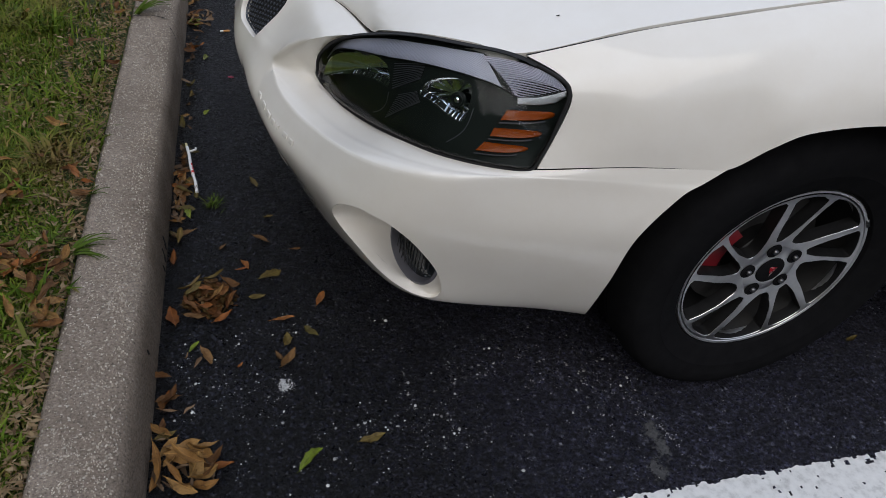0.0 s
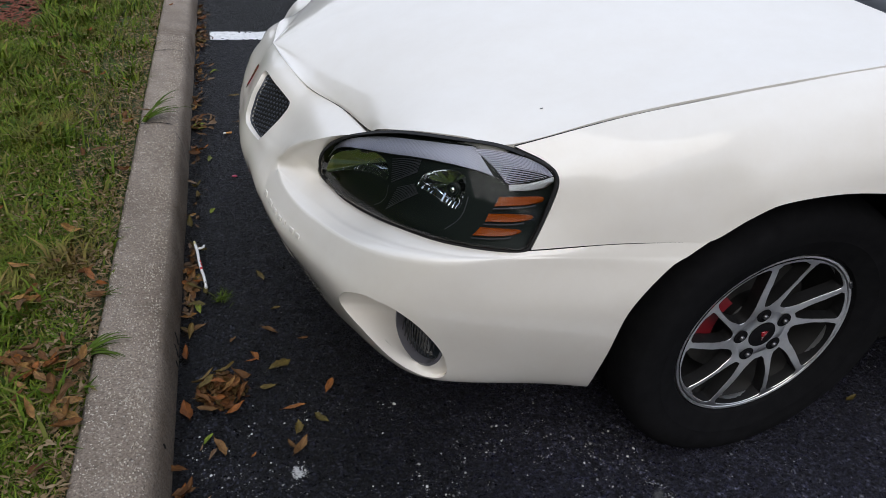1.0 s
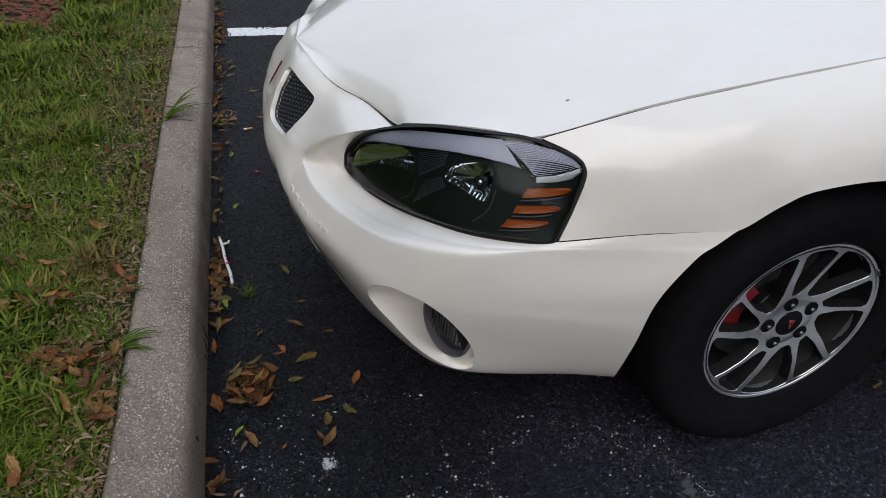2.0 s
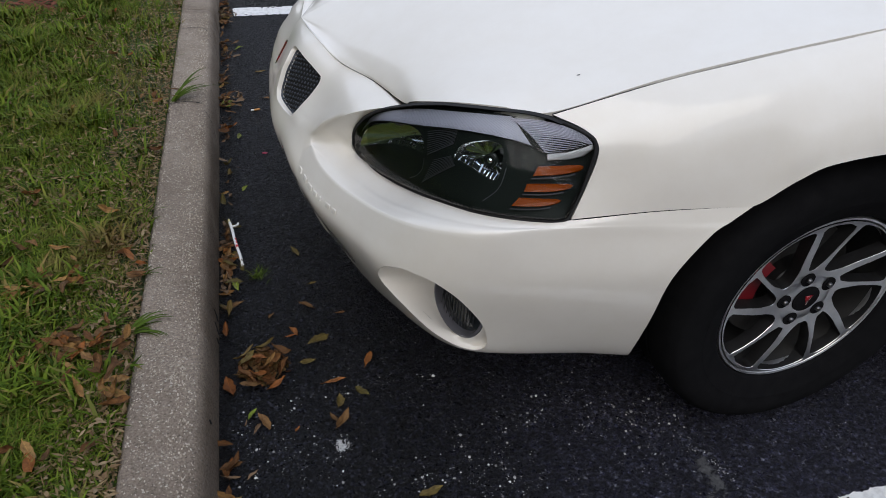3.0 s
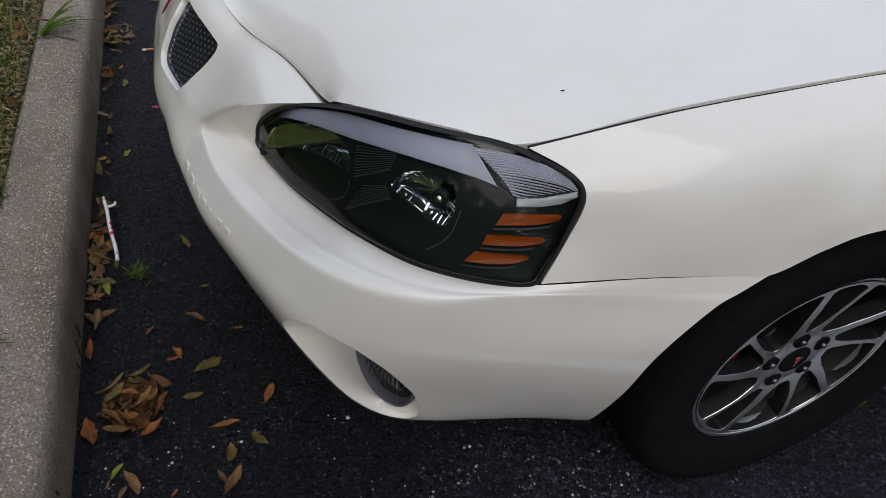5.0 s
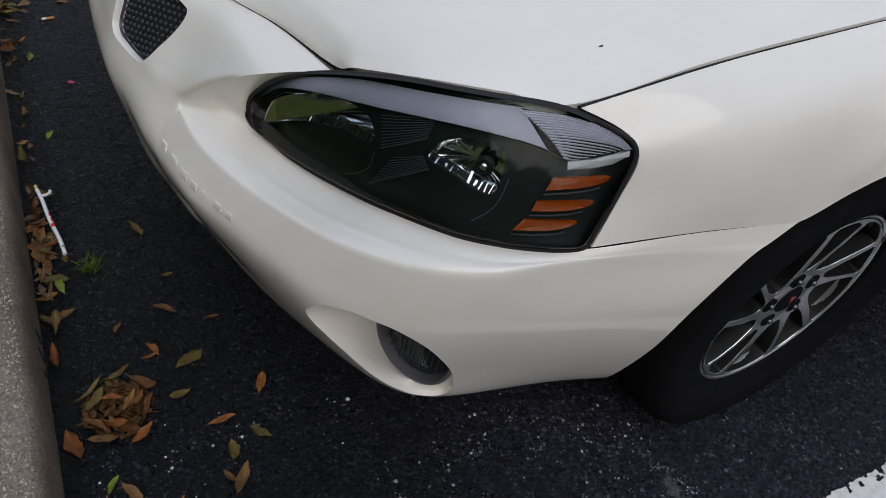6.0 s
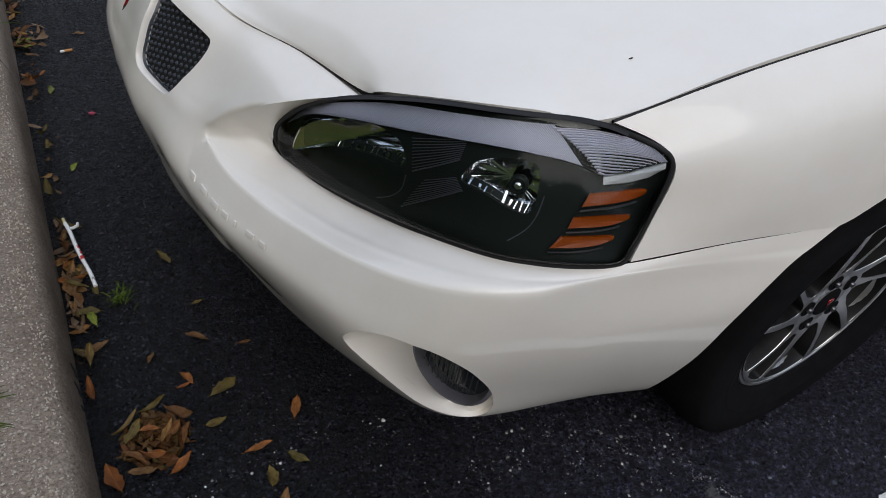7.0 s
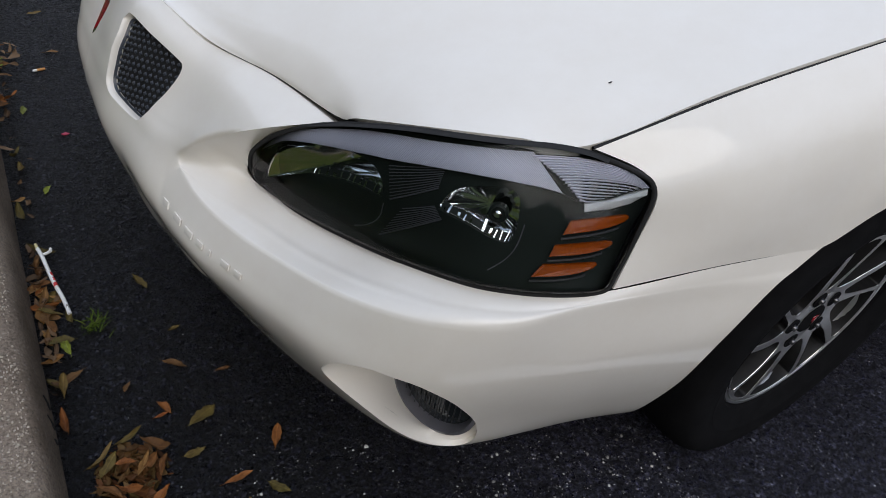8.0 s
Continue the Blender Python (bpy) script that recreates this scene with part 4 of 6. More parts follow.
def headlamp(car, side):
    out = np.array((-0.6, -0.68, 0.42))
    lamp = empty("headlamp")
    lamp.parent = car
    rim = curve(LAMP_RIM + LAMP_FOOT[::-1][:-1], 220, True)
    # domed lens: rings drawn from the rim to a line along the lamp's middle
    spine = (curve(LAMP_TOP, 80) + curve(LAMP_FOOT, 80))[10:66] / 2
    foot = np.array([spine[np.argmin(((spine - q) ** 2).sum(1))] for q in rim])
    for _ in range(12):
        foot = (np.roll(foot, 1, 0) + foot + np.roll(foot, -1, 0)) / 3
    under = np.clip((foot[:, 2] - rim[:, 2]) / 0.03, 0, 1)[:, None]
    loops = []
    for s in (0.985, 0.965, 0.94, 0.91, 0.87, 0.8, 0.72, 0.6, 0.45, 0.3, 0.15, 0.0):
        even = 0.0095 * (1 - s ** 2)
        swell = under * 0.014 * min(1.0, (1 - s) / 0.10) * (0.5 + 0.5 * s) + (1 - under) * 0.007 * (1 - s)
        loops.append(foot + (rim - foot) * s + out * (even + swell - 0.001))
    panel("lens", *facing(rings(loops), out), LENS, lamp, side, "clear plastic headlamp lens", angle=60)
    back = Surf(LAMP.net - out * np.array([0.012, 0.03, 0.035, 0.03, 0.012])[:, None, None])
    high = curve([(0.165, 0.36), (0.185, 0.16), (0.225, 0.075), (0.302, 0.135), (0.355, 0.170), (0.393, 0.225), (0.417, 0.297), (0.432, 0.417), (0.432, 0.50), (0.405, 0.475), (0.37, 0.45), (0.325, 0.44), (0.27, 0.45), (0.21, 0.42)], 96, True)
    low = curve([(0.535, 0.47), (0.543, 0.35), (0.558, 0.30), (0.592, 0.26), (0.632, 0.25), (0.660, 0.30), (0.674, 0.44), (0.680, 0.59), (0.668, 0.63), (0.630, 0.60), (0.590, 0.54), (0.555, 0.50)], 96, True)
    panel("bezel", *facing(back.grid(110, 60, [high, low]), out), HOUSING, lamp, side, "black inner housing")
    # housing wall from the lens edge down to the bezel
    g = np.linspace(0, 1, 120)
    border = np.vstack([back.at(g, g * 0), back.at(g * 0 + 1, g), back.at(g[::-1], g * 0 + 1)])
    near = np.array([border[np.argmin(((border - q) ** 2).sum(1))] for q in rim])
    wall = [rim - out * 0.003, rim * 0.5 + near * 0.5 - out * 0.006, near + (near - foot) * 0.04, near - out * 0.01]
    panel("housing_wall", *facing(rings(wall), out), HOUSING, lamp, side)
    for line, deep, bulb in ((high, 0.010, None), (low, 0.016, (0.630, 0.462))):
        lip = back.at(line[:, 0], line[:, 1])
        c = lip.mean(0)
        inn = np.array((1.0, 0.55, -0.10))
        aim = np.array((-0.67, -0.74, 0.09 if bulb is None else 0.12))
        aim = aim / np.linalg.norm(aim)
        floor_c = c + inn * deep
        loops = [lip, lip + inn * 0.004]
        sunk = c + (lip - c) * 0.95 + inn * deep
        sunk = sunk - ((sunk - floor_c) @ aim)[:, None] * aim
        # the bowl is pressed into flutes that run up and down it
        flute = ((0.0004 if bulb is None else 0.0007) * ((np.arange(96) // 4) % 2))[:, None] * aim
        for t in (0.3, 0.62, 0.9):
            loops.append(lip * (1 - t) + sunk * t + flute * t)
        for s, d in ((0.92, 0.0), (0.70, 0.0012), (0.45, 0.0022), (0.22, 0.0027)):
            q = c + (lip - c) * s + inn * deep
            q = q - ((q - floor_c) @ aim)[:, None] * aim
            loops.append(q - aim * d + flute * s)
        bowl = panel("reflector", *facing(rings(loops, cap=True), -inn), BOWL, lamp, side, "chrome reflector bowl", angle=28)
        # the bowl's floor: a dark step with a row of small bright facets on it
        foot_line = curve([(0.205, 0.425), (0.27, 0.455), (0.325, 0.445), (0.37, 0.455), (0.405, 0.478), (0.434, 0.505)] if bulb is None else [(0.533, 0.475), (0.555, 0.505), (0.590, 0.545), (0.630, 0.605), (0.668, 0.635), (0.682, 0.60)], 65)
        front = back.at(foot_line[:, 0], foot_line[:, 1] + 0.012) + out * 0.001
        rise = np.array((0.0080, 0.0068, 0.0088))
        v, f = facing(rings([front, front + rise, front + rise + (0.004, 0.003, -0.006)], closed=False), np.array((-0.3, -0.3, 1)))
        panel("bowl_floor", v, f, HOUSING, bowl, side)
        dice = random.Random(5 if bulb is None else 9)
        for k in range(12, 62, 4) if bulb is None else range(2, 62, 4):
            if dice.random() < 0.12:
                continue
            wide = dice.choice((1, 2, 2))
            long = dice.uniform(0.7, 1.5) * (1.0 if k > 30 else 0.6)
            tip = (dice.uniform(-0.002, 0.002), dice.uniform(-0.002, 0.002), dice.uniform(-0.001, 0.003))
            q = [front[k] + rise * 0.08, front[k + wide] + rise * 0.08, front[k + wide] + rise * long + tip, front[k] + rise * long + tip]
            v, f = facing(rings([[p + (0, 0, 0.0010) for p in q], [np.mean(q, axis=0) + (p - np.mean(q, axis=0)) * 0.8 + (0, 0, 0.0017) for p in q]], cap=True), np.array((-0.3, -0.3, 1)))
            panel("facet", v, f, CHROME, bowl, side)
        if bulb is None:
            continue
        b = back.at([bulb[0]], [bulb[1]])[0] + inn * 0.008
        ex = np.cross(aim, (0, 0, 1))
        ex = ex / np.linalg.norm(ex)
        ez = np.cross(ex, aim)
        def disc(r, d):
            return [b + aim * d + r * (math.cos(k * math.tau / 24) * ex + math.sin(k * math.tau / 24) * ez) for k in range(24)]
        panel("bulb_shield", *facing(rings([disc(0.0125, -0.008), disc(0.0125, 0.0), disc(0.010, 0.002), disc(0.0085, -0.001)], cap=True), aim), HOUSING, bowl, side)
        panel("bulb_cap", *facing(rings([disc(0.0058, -0.001), disc(0.0052, 0.003), disc(0.003, 0.005)], cap=True), aim), CHROME, bowl, side)
    # ribbed grey shelf along the top: fine slanting ribs that run into long flutes at the rear
    low_edge = [(0.15, 0.06), (0.23, 0.065), (0.312, 0.133), (0.38, 0.175), (0.427, 0.182), (0.487, 0.172), (0.555, 0.175), (0.625, 0.188), (0.685, 0.217), (0.738, 0.253), (0.785, 0.295), (0.96, 0.12)]
    lu, lv = np.array([p[0] for p in low_edge]), np.array([p[1] for p in low_edge])
    sheets, flutes = [], []
    count, first, last = 120, 0.10, 0.655
    for k in range(count):
        tops = first + (last - first) * (k + np.array([0.0, 0.5, 1.0])) / count
        foots = tops + 0.085
        q = back.at([*tops, *foots[::-1]], [0.004, 0.004, 0.004, *np.interp(foots[::-1], lu, lv)])
        lift = np.array([[0.006], [0.0078], [0.006], [0.009], [0.0108], [0.009]])
        q[:3] += (0.002, 0.002, 0.003)
        sheets.append((q + out * lift, [(0, 1, 4, 5), (1, 2, 3, 4)]))
    panel("ribbed_shelf", *facing(joined(*sheets), out), SHELF, lamp, side, "ribbed grey inner shelf", angle=10)
    for k in range(17):
        t = k / 16
        at_u, at_v = 0.656 + 0.125 * t, 0.006 + 0.275 * t
        to_u, to_v = np.interp(t, (0, 0.55, 1), (0.975, 0.955, 0.82)), np.interp(t, (0, 0.55, 1), (0.004, 0.035, 0.27))
        s = np.linspace(0, 1, 9)
        u, v = at_u + (to_u - at_u) * s, at_v + (to_v - at_v) * s + 0.010 * np.sin(s * math.pi) * t
        half = (0.0088 - 0.0046 * s) * (1 - 0.3 * t * s)
        flutes.append(rings([back.at(u, v - half) + out * 0.0085, back.at(u, v) + out * 0.0100, back.at(u, v + half) + out * 0.0085], closed=False))
    panel("flutes", *facing(joined(*flutes), out), FLUTE, lamp, side, "grey flutes at the shelf's end", angle=10)
    # its front edge drops to the housing
    ue = np.linspace(0.15, 0.96, 60)
    ve = np.interp(ue, lu, lv)
    top = back.at(ue, ve) + out * 0.0095
    panel("shelf_edge", *facing(rings([top, back.at(ue, ve + 0.02) - out * 0.006], closed=False), out), HOUSING, lamp, side)
    # two fans of fine ribs between the bowls, and the long rib that closes the lower one
    fans = (((0.435, 0.24), (0.450, 0.51), (0.522, 0.165), (0.522, 0.33), 11), ((0.475, 0.557), (0.443, 0.850), (0.527, 0.470), (0.545, 0.56), 10))
    for a0, a1, b0, b1, n in fans:
        for k in range(n):
            t = k / (n - 1)
            p0, p1 = np.array(a0) * (1 - t) + np.array(a1) * t, np.array(b0) * (1 - t) + np.array(b1) * t
            w = np.linspace(0, 1, 6)
            v, f = tube(back.at(p0[0] + (p1[0] - p0[0]) * w, p0[1] + (p1[1] - p0[1]) * w) + out * 0.002, 0.0007 if k < n - 1 else 0.0012, 4)
            panel("rib", v, f, RIB, lamp, side)
    # rims of the dark lower halves of the two bowls
    for arc in ([(0.440, 0.56), (0.436, 0.70), (0.415, 0.80), (0.385, 0.86)], [(0.692, 0.50), (0.694, 0.65), (0.684, 0.76), (0.655, 0.87)]):
        line = curve(arc, 14)
        v, f = tube(back.at(line[:, 0], line[:, 1]) + out * 0.001, 0.0008, 4)
        panel("bowl_rim", v, f, RIB, lamp, side)
    # three amber bars and a clear strip above them
    bars = ([(0.785, 0.44), (0.85, 0.385), (0.92, 0.318), (0.963, 0.28), (0.966, 0.345), (0.907, 0.435), (0.84, 0.50), (0.782, 0.545)],
            [(0.775, 0.628), (0.84, 0.59), (0.90, 0.555), (0.948, 0.53), (0.950, 0.59), (0.89, 0.655), (0.83, 0.692), (0.775, 0.715)],
            [(0.768, 0.778), (0.82, 0.762), (0.88, 0.742), (0.928, 0.73), (0.925, 0.785), (0.868, 0.835), (0.81, 0.862), (0.755, 0.876)])
    for bar in bars:
        ring = np.array([p for a, b in zip(bar, bar[1:] + bar[:1]) for p in np.linspace(a, b, 5)[:-1]])
        blunt = np.clip((ring[:, :1] - 0.86) / 0.04, 0, 1)
        for _ in range(4):
            ring = ring + blunt * ((np.roll(ring, 1, 0) + np.roll(ring, -1, 0)) / 2 - ring)
        p = back.at(ring[:, 0], ring[:, 1])
        c = p.mean(0)
        v, f = facing(rings([p, p + out * 0.006, c + (p - c) * 0.9 + out * 0.008], cap=True), out)
        panel("amber_reflector", v, f, AMBER, lamp, side, "amber reflector bar")
        # black lip under each bar
        v, f = tube(back.at(ring[18:29, 0], ring[18:29, 1] + 0.028) + out * 0.007, 0.0018, 6)
        panel("lip", v, f, BLACK, lamp, side)
    strip = [(0.797, 0.305), (0.806, 0.360), (0.87, 0.298), (0.93, 0.208), (0.985, 0.058), (0.973, 0.018), (0.92, 0.122), (0.855, 0.238)]
    ring = np.array([p for a, b in zip(strip, strip[1:] + strip[:1]) for p in np.linspace(a, b, 5)[:-1]])
    p = back.at(ring[:, 0], ring[:, 1])
    v, f = facing(rings([p, p + out * 0.010, p.mean(0) + (p - p.mean(0)) * 0.97 + out * 0.0105], cap=True), out)
    panel("clear_reflector", v, f, FROSTED, lamp, side, "clear reflector strip")
    # black gasket round the lamp, and the seal under the hood's edge
    v, f = tube(foot + (rim - foot) * 0.985 + out * 0.0005, 0.0034, 8, True)
    panel("gasket", v, f, LINER, lamp, side, angle=60)
    seal = curve(LAMP_RIM[5:14], 60) + out * 0.0035
    dip = np.minimum(1, np.linspace(0.35, 6, 60))[:, None] * np.array((-0.006, -0.0065, -0.0005))
    v, f = facing(rings([seal + (0.006, 0.006, -0.004), seal + (0.003, 0.003, 0.0), seal + dip * 0.5 + out * 0.001, seal + dip, seal + dip - out * 0.004], closed=False), out)
    panel("seal", v, f, LINER, lamp, side)
    return lamp


SMALL_WINDOW = [(11, 0.197), (0, 0.199), (-10, 0.196), (-12, 0.186), (-9, 0.15), (-5, 0.12), (2, 0.092), (10, 0.079), (17, 0.082), (18, 0.10), (16, 0.135), (13, 0.18)]
LARGE_WINDOW = [(17, 0.198), (0, 0.202), (-18, 0.198), (-20, 0.187), (-16, 0.15), (-10, 0.115), (-2, 0.088), (8, 0.075), (18, 0.073), (25, 0.085), (25, 0.115), (22, 0.155), (19, 0.188)]


def wheel_face():
    """Cast face with ten swept windows between the spokes; local -y looks outward."""
    r0, r1 = 0.030, 0.2045

    def sweep(r):
        return np.interp(r, [0.03, 0.075, 0.10, 0.15, 0.2045], [131, 122, 115, 108.5, 105])

    def place(u, v, sink=0.0):
        r = r0 + (r1 - r0) * v
        a = np.radians(u * 360 + sweep(r))
        y = 0.024 - 0.013 * np.sin(np.clip((r - 0.05) / 0.155, 0, 1) * math.pi / 2) + sink
        return np.stack([r * np.cos(a), y, r * np.sin(a)], -1)

    holes = []
    for centre, shape in ((90, SMALL_WINDOW), (55, LARGE_WINDOW)):
        for k in range(5):
            pts = np.array(shape, float)
            turn = (centre + 72 * k + pts[:, 0] - sweep(pts[:, 1])) / 360
            turn = turn - math.floor(turn.mean())
            holes.append(curve(np.stack([turn, (pts[:, 1] - r0) / (r1 - r0)], -1), 60, True))
    flat = Surf([[(0, 0, 0), (0.5, 0, 0), (1, 0, 0)], [(0, 0.5, 0), (0.5, 0.5, 0), (1, 0.5, 0)], [(0, 1, 0), (0.5, 1, 0), (1, 1, 0)]])
    p, quads = flat.grid(320, 26, holes)
    sheets = [facing((place(p[:, 0], p[:, 1]), quads), np.array((0, -1, 0)))]
    edges, walls = [], []
    for h in holes:
        c = h.mean(0)
        loops = [place(h[:, 0], h[:, 1])]
        for s, d in ((0.985, 0.0012), (0.97, 0.005), (0.965, 0.030)):
            q = c + (h - c) * s
            loops.append(place(q[:, 0], q[:, 1], d))
        edges.append(facing(rings(loops[:2]), np.array((0, -1, 0))))
        walls.append(facing(rings(loops[1:]), np.array((0, -1, 0))))
    return joined(*sheets, *edges), joined(*walls)


WHEEL_FACE = wheel_face()


def wheel(name, m, steer_side=1):
    """Alloy wheel with five split spokes, tyre, disc and red caliper; local -y looks outward."""
    w = empty(name, m)

    def lathe(name, prof, material, parent, n=72, label="", angle=30):
        loops = [[(r * math.cos(k * math.tau / n), y, r * math.sin(k * math.tau / n)) for r, y in prof] for k in range(n + 1)]
        v, f = rings(loops, closed=False)
        return part_mesh(name, mesh_from(name, v, f, material, True, angle), parent, label)

    lathe("tyre", [(0.214, 0.030), (0.216, 0.014), (0.221, 0.004), (0.232, -0.001), (0.246, -0.006), (0.262, -0.0115), (0.264, -0.0125), (0.267, -0.0122), (0.280, -0.0160), (0.296, -0.0175), (0.312, -0.0150), (0.322, -0.0105), (0.324, -0.0085), (0.330, -0.002), (0.337, 0.014), (0.3410, 0.036), (0.3425, 0.070), (0.336, 0.072), (0.336, 0.078), (0.3430, 0.080), (0.3430, 0.112), (0.336, 0.114), (0.336, 0.120), (0.343, 0.122), (0.3425, 0.165), (0.336, 0.188), (0.322, 0.202), (0.29, 0.212), (0.25, 0.21), (0.21, 0.19)], RUBBER, w, label="black rubber tyre")
    rim = lathe("rim", [(0.2145, 0.022), (0.2155, 0.014), (0.213, 0.010), (0.208, 0.011), (0.203, 0.017), (0.200, 0.024), (0.198, 0.034)], ALLOY, w, label="bright machined alloy rim")
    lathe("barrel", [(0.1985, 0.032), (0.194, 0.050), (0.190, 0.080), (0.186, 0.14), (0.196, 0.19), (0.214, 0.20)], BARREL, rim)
    bm = bmesh.new()
    box(bm, -0.011, 0.011, 0.0085, 0.014, 0.209, 0.2165)
    bmesh.ops.rotate(bm, cent=(0, 0, 0), matrix=Matrix.Rotation(radians(57), 3, "Y"), verts=bm.verts)
    part("balance_weight", bm, ALLOY_NUT, rim)
    front, sides = WHEEL_FACE
    part_mesh("wheel_face", mesh_from("wheel_face", *front, ALLOY, True, 40), rim, "machined alloy face with swept spokes")
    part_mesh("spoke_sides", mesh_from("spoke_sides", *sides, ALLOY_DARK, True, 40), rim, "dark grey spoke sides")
    disc = lathe("brake_disc", [(0.06, 0.085), (0.148, 0.085), (0.150, 0.090), (0.150, 0.105), (0.06, 0.108)], STEEL, w)
    lathe("disc_hat", [(0.0, 0.045), (0.070, 0.045), (0.076, 0.055), (0.076, 0.09)], ALLOY_DARK, disc)
    hub = lathe("hub", [(0.0, 0.0212), (0.030, 0.0206), (0.034, 0.0200), (0.044, 0.0205), (0.056, 0.0214), (0.066, 0.0240)], ALLOY, w)
    cap = lathe("centre_cap", [(0.0, 0.0150), (0.022, 0.0156), (0.029, 0.0170), (0.0325, 0.0185), (0.0335, 0.0230)], RUBBER, w, 36, "black centre cap with a red badge")
    bm = bmesh.new()
    vs = [bm.verts.new(p) for p in ((-0.009, 0.0138, 0.012), (0.009, 0.0138, 0.012), (0.0, 0.0138, -0.014))]
    bm.faces.new(vs)
    r = bmesh.ops.extrude_face_region(bm, geom=list(bm.faces))
    bmesh.ops.translate(bm, vec=(0, 0.003, 0), verts=[g for g in r["geom"] if isinstance(g, bmesh.types.BMVert)])
    part("badge", bm, EMBLEM, cap)
    for k in range(5):
        a = radians(34 - 72 * k)
        # flat black disc on the hub, standing in for a shaded lug hole
        bm = bmesh.new()
        bmesh.ops.create_circle(bm, cap_ends=True, segments=20, radius=0.0168)
        bmesh.ops.transform(bm, matrix=Matrix.Translation((0.0560 * math.cos(a), 0.0196, 0.0560 * math.sin(a))) @ Matrix.Rotation(radians(90), 4, "X"), verts=bm.verts)
        r = bmesh.ops.extrude_face_region(bm, geom=list(bm.faces))
        bmesh.ops.translate(bm, vec=(0, 0.004, 0), verts=[g for g in r["geom"] if isinstance(g, bmesh.types.BMVert)])
        part("lug_shade_disc", bm, RUBBER, hub)
        o = Matrix.Translation((0.0560 * math.cos(a), -0.0085, 0.0560 * math.sin(a))) @ Matrix.Rotation(radians(90), 4, "X")
        bm = bmesh.new()
        bmesh.ops.create_cone(bm, cap_ends=True, segments=6, radius1=0.0070, radius2=0.0058, depth=0.010)
        bmesh.ops.transform(bm, matrix=Matrix.Translation((0, 0.026, 0)) @ o, verts=bm.verts)
        part("lug_nut", bm, ALLOY_NUT, w)
    # caliper at the front edge of the disc
    bm = bmesh.new()
    n = 14
    for y in (0.050, 0.13):
        for rr in (0.112, 0.182):
            for k in range(n + 1):
                a = radians(138 + 46 * k / n)
                bm.verts.new((rr * math.cos(a), y, rr * math.sin(a)))
    bm.verts.ensure_lookup_table()
    m1 = n + 1
    V = bm.verts
    for k in range(n):
        for q in ((0, 1), (1, 3), (3, 2), (2, 0)):
            bm.faces.new((V[q[0] * m1 + k], V[q[0] * m1 + k + 1], V[q[1] * m1 + k + 1], V[q[1] * m1 + k]))
    for k in (0, n):
        bm.faces.new([V[q * m1 + k] for q in (0, 1, 3, 2)])
    bmesh.ops.recalc_face_normals(bm, faces=bm.faces)
    part("caliper", bm, RED, w, "red brake caliper")
    return w


def emblem(car):
    """Red dart in the middle of the nose, with a thin bright rim."""
    def dart(w, z0, z1, lift):
        pts = []
        for t in np.linspace(0, 1, 9):
            z = z0 + (z1 - z0) * t
            pts.append((w * (1 - t) ** 0.8, z))
        mids = NOSE.at(np.zeros(9), np.interp([z for _, z in pts], [0.476, 0.547, 0.614, 0.663], [5 / 8, 4 / 8, 2 / 8, 1 / 8]))
        left = [(m[0] - lift + 0.25 * w0 * 0.3, CENTRE - w0, m[2] + lift * 0.6) for m, (w0, _) in zip(mids, pts)]
        mid = [(m[0] - lift - 0.002, CENTRE, m[2] + lift * 0.6) for m in mids]
        right = [(x, 2 * CENTRE - y, z) for x, y, z in left]
        low = [[(x + 0.012, y, z - 0.006) for x, y, z in row] for row in (left, right)]
        return rings([low[0], left, mid, right, low[1]], closed=False)
    badge = panel("emblem", *facing(dart(0.019, 0.629, 0.574, 0.0012), (-1, 0, 0.5)), EMBLEM, car, 1, "red dart emblem on the nose")
    panel("emblem_rim", *facing(dart(0.021, 0.632, 0.568, 0.0005), (-1, 0, 0.5)), CHROME, badge, 1)


